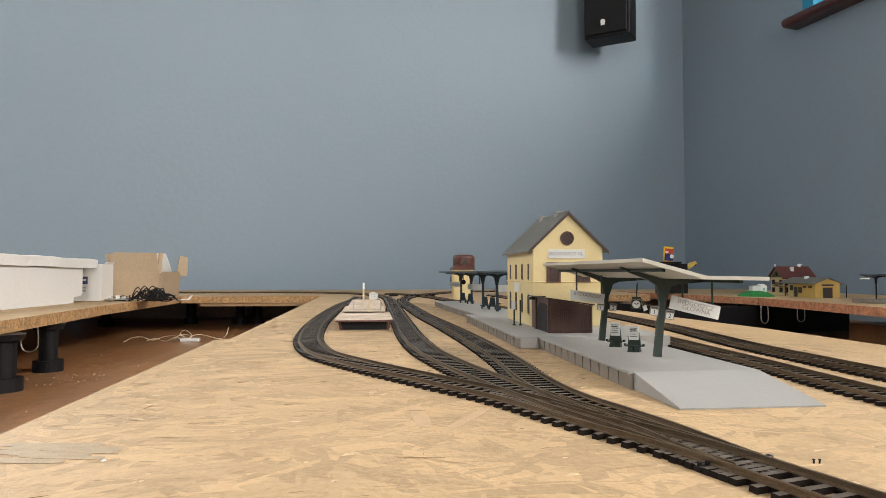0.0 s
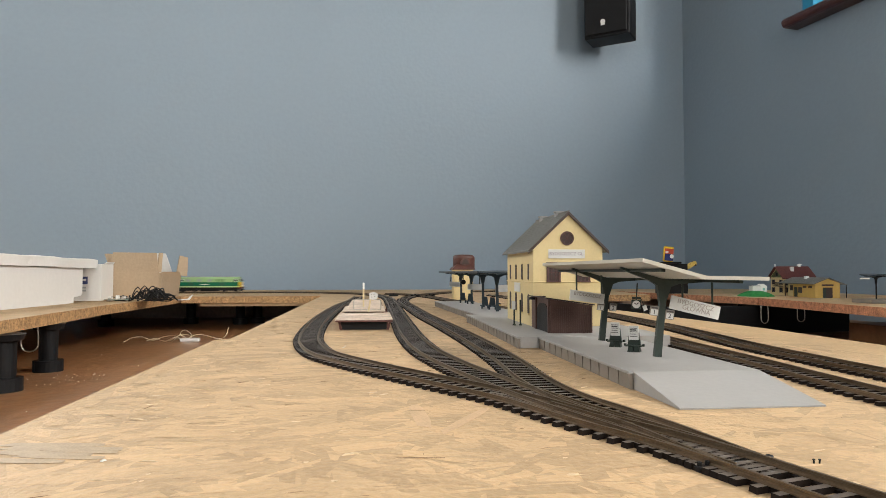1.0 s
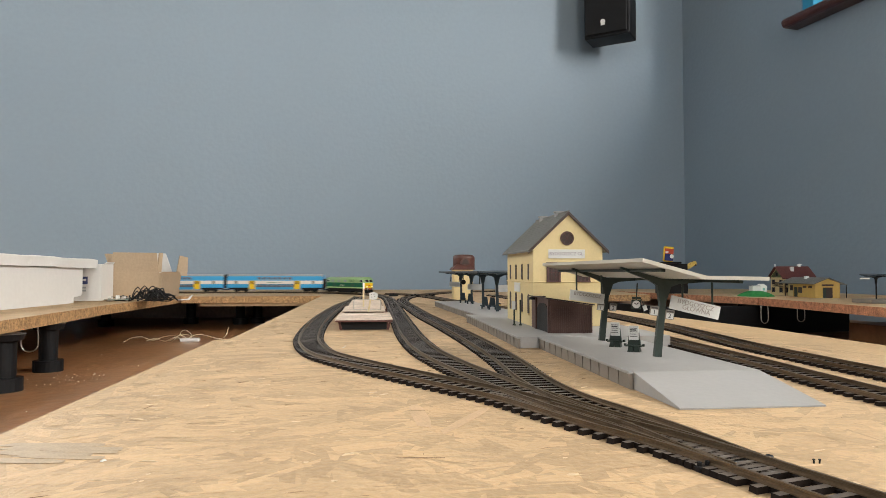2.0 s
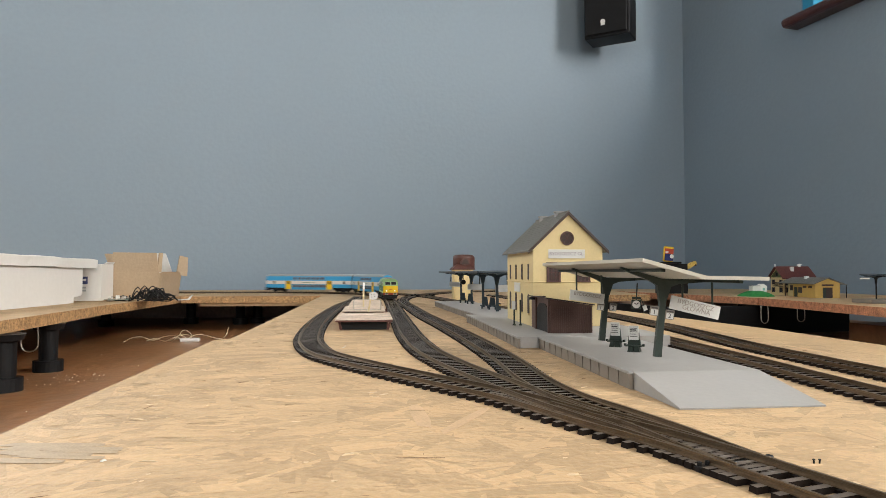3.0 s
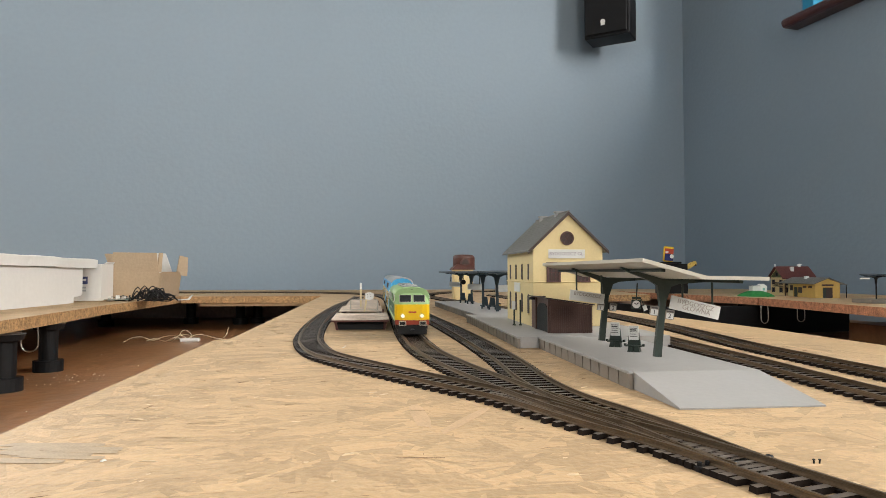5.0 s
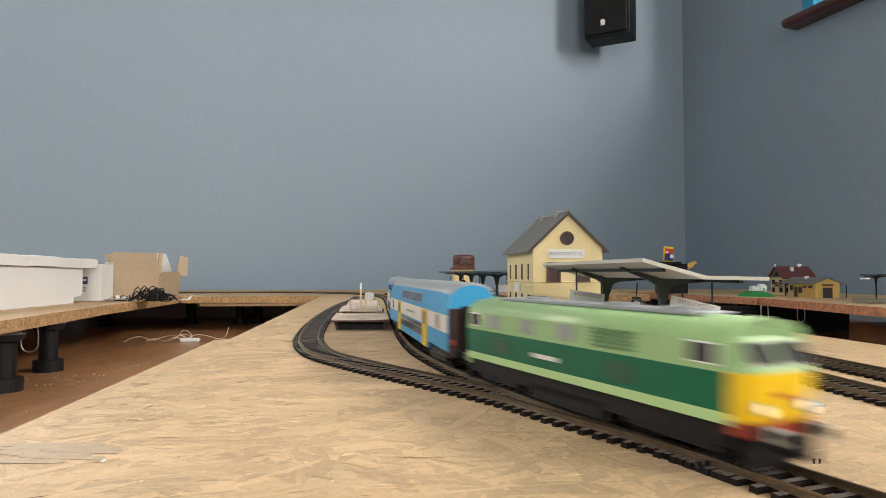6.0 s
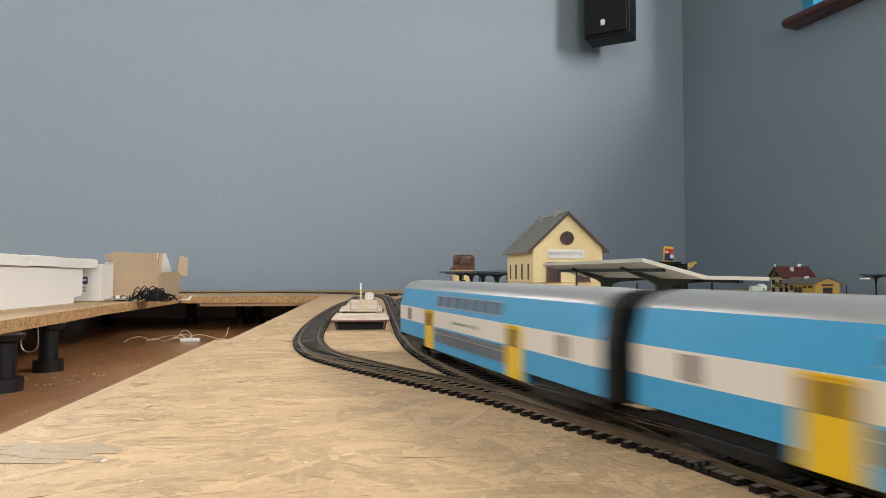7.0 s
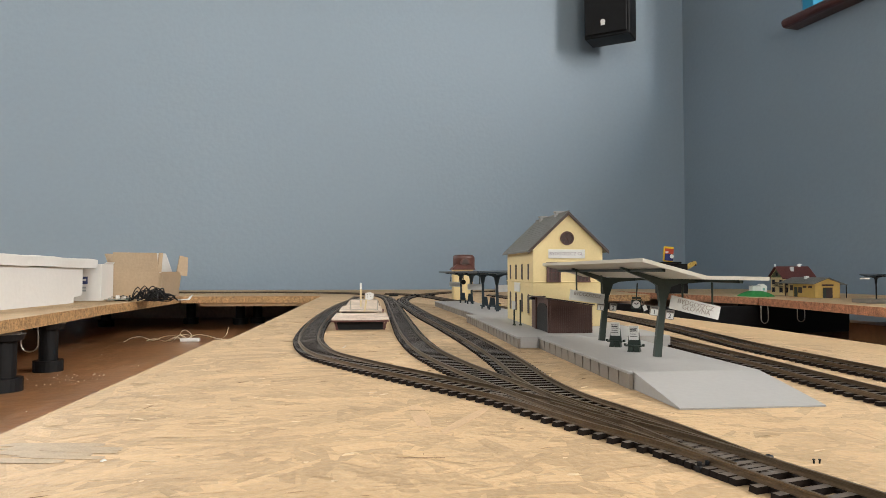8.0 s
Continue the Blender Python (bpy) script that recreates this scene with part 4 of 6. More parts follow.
def loco():
    th = empty("diesel_locomotive", pose(0, 0, 0), "green diesel locomotive with yellow nose and lit headlights", "locomotive")
    h = LOCO_L / 2
    W = 0.0168
    prof = [(W, 0.0138), (W, 0.0174), (W, 0.0296), (W - 0.0004, 0.0388), (W - 0.0022, 0.0425), (W - 0.0060, 0.0448), (0.0, 0.0462)]
    c = h - 0.0110                                   # the side ends here, the nose begins
    part("body", shell(prof, [0, 1, 2, 2, 2, 2], -c, c), [M['lgreen2'], M['dgreen'], M['lgreen'], M['lgreen']], th, "two-tone green body with a pale stripe")
    h -= 0.0048
    part("roof_walkway", boxed(-0.0075, 0.0075, -0.070, 0.070, 0.0452, 0.0470, bev=0.0005), M['grey_roof'], th, "grey roof panels")
    for s in (-1, 1):
        m = pose(0, 0, 0) if s > 0 else pose(0, 0, 0, 0, 0, 180)
        # cab nose: yellow below, raked windscreens, rounded green crown
        lo = [(W, 0.0120), (W, 0.0275)]
        rows = [(0.0120, W - 0.0006, c, h - 0.0010), (0.0275, W - 0.0006, c, h - 0.0004), (0.0290, W - 0.0006, c, h - 0.0012)]

        def nose(name, sect, material, label=""):
            bm = bmesh.new()
            rings = []
            for z, w, yb, yf in sect:
                pts = [(w, yb), (w, yf - 0.0048), (w * 0.86, yf - 0.0018), (w * 0.55, yf), (-w * 0.55, yf), (-w * 0.86, yf - 0.0018), (-w, yf - 0.0048), (-w, yb)]
                rings.append([bm.verts.new((x, y, z)) for x, y in pts])
            for r0, r1 in zip(rings, rings[1:]):
                for i in range(8):
                    bm.faces.new((r0[i], r0[(i + 1) % 8], r1[(i + 1) % 8], r1[i]))
            bm.faces.new(rings[0][::-1])
            bm.faces.new(rings[-1])
            bmesh.ops.recalc_face_normals(bm, faces=bm.faces[:])
            bmesh.ops.transform(bm, matrix=m, verts=bm.verts[:])
            return part(name, bm, material, th, label)
        nose("nose", [(0.0150, W - 0.0002, c - 0.0006, h - 0.001), (0.0298, W - 0.0002, c - 0.0006, h)], M['yellow'] if s > 0 else M['dgreen'], "bright yellow nose" if s > 0 else "dark green nose")
        nose("cab", [(0.02985, W - 0.0003, c, h), (0.0312, W - 0.0003, c, h - 0.0008), (0.0392, W - 0.0012, c, h - 0.0055), (0.0420, W - 0.0035, c, h - 0.0075), (0.0448, W - 0.0070, c, h - 0.0105)], M['lgreen'], "light green cab front")
        nose("buffer_beam", [(0.0106, W - 0.0006, c, h - 0.0005), (0.0149, W - 0.0006, c, h)], M['beam'] if s > 0 else M['lgreen2'], "orange-red buffer beam")
        rake = math.degrees(math.atan2(0.0047, 0.0080))
        for x in (-0.0066, 0.0066):
            fr = part("windscreen_frame", boxed(-0.0058, 0.0058, -0.0003, 0.0004, -0.0040, 0.0040, bev=0.0002), M['cream'], th, "white windscreen frame")
            fr.matrix_basis = m @ pose(x, h - 0.0030, 0.0352, rake, 0, 0)
            part("windscreen", boxed(-0.0053, 0.0053, 0.0003, 0.0007, -0.0035, 0.0035), M['screen'], fr)
            lp = part("headlight_rim", cyl(bmesh.new(), 0, 0, 0, 0.0010, 0.0021, seg=20, m=pose(0, 0, 0, -90)), M['grey_roof'], th)
            lp.matrix_basis = m @ pose(x * 1.38, h - 0.0004, 0.0190)
            part("headlight", cyl(bmesh.new(), 0, 0, 0.0010, 0.0014, 0.0016, seg=20, m=pose(0, 0, 0, -90)), M['headlight'] if s > 0 else M['white'], lp, "lit warm white headlight")
            bu = part("buffer", boxed(-0.0030, 0.0030, 0, 0.0058, -0.0017, 0.0017, bev=0.0004), M['black'], th)
            bu.matrix_basis = m @ pose(x * 1.45, h - 0.0004, 0.0124)
            part("buffer_face", boxed(-0.0034, 0.0034, 0.0058, 0.0066, -0.0021, 0.0021, bev=0.0003), M['cream'], bu, "pale buffer rim")
            part("buffer_pad", boxed(-0.0027, 0.0027, 0.0066, 0.0068, -0.0014, 0.0014), M['black'], bu)
        top = part("top_lamp", cyl(bmesh.new(), 0, 0, 0, 0.0035, 0.0022, seg=18, m=pose(0, 0, 0, -90)), M['lgreen'], th)
        top.matrix_basis = m @ pose(0, h - 0.0100, 0.0445)
        part("top_lamp_glass", cyl(bmesh.new(), 0, 0, 0.0035, 0.0038, 0.0016, seg=18, m=pose(0, 0, 0, -90)), M['pane'], top)
        pl = part("number_bar", boxed(-0.0036, 0.0036, 0, 0.0003, -0.0008, 0.0008), M['red'], th, "red plate")
        pl.matrix_basis = m @ pose(0, h, 0.0225)
        pg = part("rail_guard", boxed(-0.0140, 0.0140, -0.0040, -0.0006, 0.0014, 0.0104, bev=0.0005), M['black'], th)
        pg.matrix_basis = m @ pose(0, h, 0)
        cp = part("coupling", boxed(-0.0015, 0.0015, 0, 0.008, -0.001, 0.001), M['black'], th)
        cp.matrix_basis = m @ pose(0, h - 0.001, 0.0058)
    for s in (-1, 1):
        x = s * W
        # cab side windows, engine-room windows and louvres in the light band, plates in the dark one
        for y in (-c + 0.010, c - 0.010):
            w = part("cab_window", boxed(x - 0.0003, x + 0.0003, y - 0.0062, y + 0.0062, 0.0315, 0.0385, bev=0.0001), M['white'], th, "white-framed cab side window")
            part("pane", boxed(x - 0.00045, x + 0.00045, y - 0.0053, y + 0.0053, 0.0321, 0.0379), M['pane'], w)
        for y in (-0.060, -0.028, 0.004):
            w = part("engine_window", boxed(x - 0.0003, x + 0.0003, y - 0.0055, y + 0.0055, 0.0315, 0.0383, bev=0.0001), M['grey_roof'], th)
        for i in range(5):
            part("louvre", boxed(x - 0.0004, x + 0.0004, 0.022, 0.048, 0.0315 + i * 0.0016, 0.0323 + i * 0.0016), M['louvre'], th)
        part("plate_bar", boxed(x - 0.0003, x + 0.0003, -0.022, -0.002, 0.0214, 0.0234), M['ivory'], th, "pale plate")
        for y in (-0.052, 0.040):
            part("hatch", boxed(x - 0.0003, x + 0.0003, y - 0.008, y + 0.008, 0.0195, 0.0270, bev=0.0001), mat("hatch_green", (0.004, 0.075, 0.04), 0.35, bump=0.02), th, "darker green hatch")
        part("tank", boxed(s * 0.011 - 0.004, s * 0.011 + 0.004, -0.028, 0.028, 0.0018, 0.0100, bev=0.0006), M['black'], th)
    part("underframe", boxed(-0.0150, 0.0150, -c + 0.002, c - 0.002, 0.0065, 0.0137), M['black'], th)
    for y in (-0.045, 0.02, 0.055):
        part("roof_fan", cyl(bmesh.new(), 0, y, 0.0468, 0.0480, 0.0065, seg=24), M['grey_roof'], th)
    bg = [bogie(th, y, 0.036) for y in (0.062, -0.062)]
    return th, bg


TRAIN_PATH = spline(PATHS['main'], 0.002)
_seg = np.linalg.norm(np.diff(TRAIN_PATH, axis=0), axis=1)
ARC = np.concatenate([[0], np.cumsum(_seg)])


def on_path(s):
    """A point on the train's line; past its ends it runs straight on."""
    if s < 0:
        d = TRAIN_PATH[1] - TRAIN_PATH[0]
        return TRAIN_PATH[0] + d / np.linalg.norm(d) * s
    if s > ARC[-1]:
        d = TRAIN_PATH[-1] - TRAIN_PATH[-2]
        return TRAIN_PATH[-1] + d / np.linalg.norm(d) * (s - ARC[-1])
    return np.array([np.interp(s, ARC, TRAIN_PATH[:, 0]), np.interp(s, ARC, TRAIN_PATH[:, 1])])


# distance of the locomotive's front along the line, time by time
RUN_T = [0.0, 0.8, 1.2, 1.7, 2.8, 3.3, 3.7, 4.0, 4.5, 4.7, 5.8, 6.0, 6.2, 6.3, 6.5, 7.0, 7.5, 8.0]
RUN_S = [0.883, 1.271, 1.466, 1.706, 2.182, 2.405, 2.592, 2.724, 2.922, 3.000, 3.489, 3.577, 3.669, 3.7155, 3.805, 4.040, 4.267, 4.495]


def run(t):
    """Smooth, never backing, between the table's rows."""
    T, S = np.array(RUN_T), np.array(RUN_S)
    m = np.gradient(S, T)
    i = int(min(max(np.searchsorted(T, t) - 1, 0), len(T) - 2))
    w = T[i + 1] - T[i]
    u = (t - T[i]) / w
    return float((1 + 2 * u) * (1 - u) ** 2 * S[i] + u * (1 - u) ** 2 * w * m[i] + u * u * (3 - 2 * u) * S[i + 1] + u * u * (u - 1) * w * m[i + 1])


def rows_for(centre_back, half_pivot, bogies_of):
    rows, sub = [], [[], []]
    for k in range(81):
        t = k / 10
        s = run(t) - centre_back
        a, b = on_path(s + half_pivot), on_path(s - half_pivot)
        c = (a + b) / 2
        ang = math.degrees(math.atan2(a[1] - b[1], a[0] - b[0])) - 90
        rows.append((t, pose(c[0], c[1], RAIL_TOP, 0, 0, ang)))
        for i, sg in enumerate((1, -1)):
            p = on_path(s + sg * half_pivot + 0.01)
            q = on_path(s + sg * half_pivot - 0.01)
            turn = math.degrees(math.atan2(p[1] - q[1], p[0] - q[0])) - 90 - ang
            turn = (turn + 180) % 360 - 180
            sub[i].append((t, pose(0, sg * half_pivot, 0, 0, 0, turn)))
    return rows, sub


LOCO = loco()
COACHES = [coach("sky-blue and ivory double-deck coach behind the locomotive", -1), coach("sky-blue and ivory double-deck coach at the train's end", 1)]


def motions():
    back = 0.008 + LOCO_L / 2
    for (th, bg), piv, c in ((LOCO, 0.062, back), (COACHES[0], 0.108, 0.228 + COACH_L / 2), (COACHES[1], 0.108, 0.228 + COACH_L + 0.012 + COACH_L / 2)):
        rows, sub = rows_for(c, piv, bg)
        walk(th, rows)
        for b, r in zip(bg, sub):
            walk(b, r)
    # the passing train jogs the loading stage and its signs
    def jog(th, steps):
        m = th.matrix_basis.copy()
        walk(th, [(t, Matrix.Translation((dx, 0, 0)) @ m) for t, dx in steps])
    jog(STAGE, ((0.0, 0.0), (4.7, 0.0), (4.9, -0.0040), (5.1, -0.0043), (8.0, -0.0043)))
    jog(FLAG, ((0.0, 0.0), (4.7, 0.0), (4.9, -0.0048), (5.1, -0.0052), (8.0, -0.0052)))
    jog(POLE, ((0.0, 0.0), (3.5, 0.0), (3.8, -0.0028), (4.7, -0.0030), (5.0, -0.0040), (8.0, -0.0040)))


# ---------------------------------------------------------------- things on the side board
def white_box():
    th = empty("white_box", pose(-0.6255, 1.235, 0.0, 0, 0, -2), "long white foam-board box on the side board", "box")
    prof = [(-0.30, 0.0003), (0.240, 0.0003), (0.240, 0.0120), (0.272, 0.0150), (0.279, 0.0190), (0.279, 0.0730), (-0.30, 0.0800)]
    part("body", prism(bmesh.new(), prof, -0.30, 0.0, axis='x'), M['foam'], th)
    # a bowed lid that overhangs, its edge uneven
    bm = bmesh.new()
    rows = []
    for k in range(25):
        y = -0.31 + k * 0.645 / 24
        wv = 0.0007 * math.sin(k * 0.9) + 0.0005 * math.sin(k * 2.3)
        z = 0.0808 - 0.0075 * k / 24 + wv
        rows.append([bm.verts.new(p) for p in ((-0.30, y, z + 0.001), (0.0065 + wv, y, z), (0.0072 - wv, y, z + 0.0185), (0.0040, y, z + 0.0198), (-0.30, y, z + 0.0215))])
    for a, b in zip(rows, rows[1:]):
        for i in range(5):
            bm.faces.new((a[i], a[(i + 1) % 5], b[(i + 1) % 5], b[i]))
    bm.faces.new(rows[0][::-1])
    bm.faces.new(rows[-1])
    bmesh.ops.recalc_face_normals(bm, faces=bm.faces[:])
    part("lid", bm, M['foam'], th, "bowed white lid")


def carton():
    th = empty("white_carton", pose(-0.604, 1.583, 0.0, 0, 0, 5), "white carton with a small blue printed label", "carton")
    part("body", boxed(-0.13, 0.0, 0.0, 0.095, 0.0003, 0.0835, bev=0.0008), M['foam'], th)
    part("flap", prism(bmesh.new(), [(-0.003, 0.0837), (0.0, 0.0837), (0.0035, 0.0880), (0.0022, 0.0884)], 0.030, 0.094), M['foam'], th, "raised white flap")
    lb = part("label", boxed(-0.0400, -0.0280, -0.0009, -0.0001, 0.0380, 0.0550), mat("blue_label", (0.03, 0.04, 0.12), 0.5, bump=0), th, "dark blue printed label")
    part("label_mark", boxed(-0.0370, -0.0310, -0.0012, -0.0009, 0.0450, 0.0500), M['paper'], lb)
    for k in range(2):
        part("printed_mark", boxed(-0.0390, -0.0310, -0.0006, -0.0001, 0.0215 + k * 0.0065, 0.0260 + k * 0.0065), M['grey_roof'], th)


def cardboard_box():
    th = empty("cardboard_box", pose(-0.568, 1.690, 0.0), "open brown cardboard box with torn flaps", "box")
    t, w, d, h = 0.003, 0.057, 0.17, 0.066
    part("front_wall", boxed(-w, w, 0, t, 0.0003, h), M['card'], th)
    part("back_wall", boxed(-w, w, d - t, d, 0.0003, h), M['card'], th)
    part("side_wall", prism(bmesh.new(), [(-w, 0.0003), (-w + t, 0.0003), (-w + t, h), (-w, h)], t, d - t), M['card'], th)
    part("side_wall", prism(bmesh.new(), [(w - t, 0.0003), (w, 0.0003), (w + 0.008, h), (w + 0.005, h)], t, d - t), M['card'], th, "side wall bulging outwards")
    part("bottom", boxed(-w + t, w - t, t, d - t, 0.0003, t), M['card'], th)
    f = part("flap", prism(bmesh.new(), [(-w + 0.001, 0), (w - 0.001, 0), (w - 0.006, 0.046), (-w + 0.007, 0.047)], 0, t), M['card'], th, "upright front flap")
    f.matrix_basis = pose(0, 0, h, 3, 0, 0)
    f = part("flap", prism(bmesh.new(), [(0.004, 0), (0.075, 0), (0.070, 0.046), (0.006, 0.046)], 0, t, axis='x'), M['card'], th, "side flap folded outwards")
    f.matrix_basis = pose(-w, 0, h, 0, -20, 0)
    f = part("flap", prism(bmesh.new(), [(0.000, -0.001), (0.012, -0.001), (0.010, 0.047), (-0.001, 0.046)], 0, t), M['card'], th, "torn corner flap")
    f.matrix_basis = pose(w - 0.004, 0.003, h, 4, 4, 62)
    f = part("flap", prism(bmesh.new(), [(-0.017, -0.010), (0.017, -0.010), (0.014, 0.040), (-0.012, 0.042)], 0, t), M['card'], th, "bent rear flap")
    f.matrix_basis = pose(w + 0.012, d - 0.012, h, 0, 6, 52)
    part("liner", prism(bmesh.new(), [(-0.004, 0), (0.042, 0), (0.024, 0.052), (0.000, 0.053)], d - t - 0.003, d - t - 0.0012), M['foam'], th, "white paper liner showing").location.z = h - 0.003


def wire_run(rg, start, n, step, spread, zmax):
    p = Vector(start)
    a = rg.uniform(0, math.tau)
    pts = [p.copy()]
    for k in range(n):
        a += rg.uniform(-1.1, 1.1)
        p = p + Vector((math.cos(a) * step, math.sin(a) * step * 0.7, 0))
        d = p - Vector(start)
        if d.length > spread:
            a += 2.2
            p = Vector(start) + d.normalized() * spread
        p.z = min(zmax, max(0.0016, zmax * abs(math.sin(k * 0.8 + start[0] * 50)) * rg.uniform(0.4, 1.0) * (1 - d.length / spread * 0.6)))
        pts.append(p.copy())
    sm = []
    for i in range(len(pts) - 1):
        q0, q1, q2, q3 = pts[max(i - 1, 0)], pts[i], pts[i + 1], pts[min(i + 2, len(pts) - 1)]
        for u in (0, 0.33, 0.66):
            sm.append(0.5 * (2 * q1 + (q2 - q0) * u + (2 * q0 - 5 * q1 + 4 * q2 - q3) * u * u + (3 * q1 - q0 - 3 * q2 + q3) * u ** 3))
    return [(v.x, v.y, max(0.0014, v.z)) for v in sm]


def smooth3(pts, n=6):
    P = [Vector(p) for p in pts]
    out = []
    for i in range(len(P) - 1):
        q0, q1, q2, q3 = P[max(i - 1, 0)], P[i], P[i + 1], P[min(i + 2, len(P) - 1)]
        for k in range(n):
            u = k / n
            out.append(0.5 * (2 * q1 + (q2 - q0) * u + (2 * q0 - 5 * q1 + 4 * q2 - q3) * u * u + (3 * q1 - q0 - 3 * q2 + q3) * u ** 3))
    return out + [P[-1]]


def cable_heap():
    rg = random.Random(7)
    th = empty("cable_heap", pose(-0.487, 1.555, 0.0002), "tangled heap of thin black cables", "cables")
    for k in range(13):
        st = (rg.uniform(-0.012, 0.016), rg.uniform(-0.012, 0.02), 0)
        part("cable", tube(bmesh.new(), wire_run(rg, st, 13, 0.017, 0.040, 0.056), 0.0013), M['black'], th)
    pts = [(0.02, -0.01, 0.010), (0.035, -0.018, 0.014), (0.050, -0.02, 0.005), (0.047, -0.024, 0.0015), (0.03, -0.026, 0.0015), (0.010, -0.022, 0.004)]
    part("cable", tube(bmesh.new(), smooth3(pts), 0.0013), M['black'], th)
    cb = empty("circuit_board", pose(-0.560, 1.572, 0.0002, 0, 0, 8), "small green circuit board with wires", "circuit board")
    part("board", boxed(-0.028, 0.028, -0.014, 0.014, 0.003, 0.0046), mat("pcb_green", (0.26, 0.34, 0.30), 0.4, scale=300, vary=0.5, bump=0.1), cb)
    for i, (x, y, w) in enumerate(((-0.018, -0.008, 0.005), (-0.004, 0.002, 0.007), (0.012, -0.006, 0.004), (0.02, 0.006, 0.003))):
        part("component", boxed(x - w / 2, x + w / 2, y - w / 2, y + w / 2, 0.0046, 0.0105 + 0.002 * (i % 2)), M['black'] if i == 3 else M['white'], cb)
    part("spacer", boxed(-0.024, 0.024, -0.01, 0.01, 0, 0.003), M['black'], cb)
    for k in range(4):
        part("wire", tube(bmesh.new(), wire_run(rg, (0.0, 0.0, 0), 12, 0.010, 0.030, 0.017), 0.0010), M['steel'] if k % 2 else M['petrol'], cb)
    sc = empty("paper_scrap", pose(-0.432, 1.60, 0.0004, 0, 0, 20), "torn white paper scrap", "paper")
    part("sheet", prism(bmesh.new(), [(-0.014, 0), (0.016, 0), (0.024, 0.012), (0.022, 0.0125), (0.012, 0.003), (-0.014, 0.0008)], -0.006, 0.004), M['paper'], sc)


def clip_hook(x, y, z, turn, label="bent steel wire hook under a board", h=0.043, w=0.026):
    th = empty("wire_hook", pose(x, y, z, 0, 0, turn), label, "hook", group="wire hooks")
    pts = [(-w / 2, 0, 0), (-w / 2 * 1.02, 0, -h * 0.7)]
    pts += [(w / 2 * math.cos(a), 0, -h * 0.72 + h * 0.28 * math.sin(a)) for a in np.linspace(math.pi, math.tau, 9)]
    pts += [(w / 2, 0, -h * 0.4), (w / 2 * 0.9, 0, 0)]
    part("wire", tube(bmesh.new(), pts, 0.0011, 8), M['steel'], th)
    return th


def under_boards():
    clip_hook(-0.533, 1.12, -0.0186, 8, "bent steel wire hook beside a black leg", 0.042, 0.024)
    clip_hook(0.972, 1.56, -0.0186, 20)
    clip_hook(1.000, 1.46, -0.0186, 20, h=0.032)
    part_hook = empty("cable_bundle", pose(-0.420, 1.595, -0.0948), "thin pale wires round a white terminal strip", "cables")
    part("terminal_strip", boxed(-0.012, 0.030, -0.006, 0.006, 0.0003, 0.0085, bev=0.0008), M['foam'], part_hook)
    rg = random.Random(11)
    pale = mat("pale_insulation", (0.55, 0.45, 0.32), 0.5, bump=0)
    runs = (((-0.010, 0.002, 0.006), (-0.030, 0.010, 0.013), (-0.055, 0.016, 0.010), (-0.078, 0.012, 0.003), (-0.100, 0.010, 0.011), (-0.120, 0.004, 0.010), (-0.136, -0.004, 0.0012)),
            ((-0.008, -0.002, 0.006), (-0.026, -0.004, 0.010), (-0.048, 0.006, 0.0012), (-0.074, 0.018, 0.006), (-0.094, 0.020, 0.0010)),
            ((-0.006, 0.003, 0.007), (-0.014, 0.006, 0.020), (-0.004, 0.008, 0.026), (0.008, 0.006, 0.018), (0.012, 0.002, 0.008)),
            ((0.000, 0.0, 0.008), (-0.012, -0.002, 0.017), (-0.022, -0.004, 0.008), (-0.030, 0.000, 0.0012)),
            ((0.006, 0.0, 0.008), (0.020, 0.006, 0.015), (0.042, 0.010, 0.013), (0.064, 0.010, 0.006), (0.080, 0.012, 0.007), (0.088, 0.016, 0.018), (0.090, 0.020, 0.030)),
            ((0.010, 0.002, 0.008), (0.004, 0.010, 0.014), (-0.016, 0.014, 0.014), (-0.040, 0.012, 0.0016)))
    for pts in runs:
        part("wire", tube(bmesh.new(), smooth3(pts), 0.0008), pale, part_hook)
    # pale crumbs on the varnished table
    vs, fs = [], []
    for k in range(75):
        c = k % 3
        x, y = rg.gauss(-0.455, 0.035) if c else rg.uniform(-0.55, -0.2), rg.gauss(1.06, 0.05) if c else rg.uniform(0.8, 1.5)
        r = rg.uniform(0.0003, 0.0011)
        b = len(vs)
        vs += [(x + r, y, -0.0948), (x - r * 0.6, y + r, -0.0948), (x - r * 0.5, y - r, -0.0948), (x + rg.uniform(-r, r) * 0.3, y, -0.0948 + r * 1.1)]
        fs += [(b, b + 1, b + 3), (b + 1, b + 2, b + 3), (b + 2, b, b + 3), (b, b + 2, b + 1)]
    me = bpy.data.meshes.new("crumbs")
    me.from_pydata(vs, [], fs)
    me.materials.append(M['foam'])
    tagged(new("crumbs", me), "pale foam crumbs scattered on the varnished table", "crumbs", kind="stuff")
    # dark plank, and black panels added to fill the space below the branch boards
    o = part("lower_shelf", boxed(0.62, 1.75, 0.5, 2.30, -0.125, -0.095, bev=0.002), M['varnish'])
    tagged(o, "brown table top below the branch boards", "table", kind="structure")
    for x, y in ((0.68, 0.56), (1.68, 0.56), (0.68, 2.22), (1.30, 2.22)):
        part("table_leg", boxed(x - 0.03, x + 0.03, y - 0.03, y + 0.03, FLOOR_Z + 0.001, -0.125, bev=0.002), M['varnish'], o)
    th = empty("dark_crate", pose(1.02, 1.62, -0.0949, 0, 0, 12), "black panels filling the dark space under the branch boards", "crate")
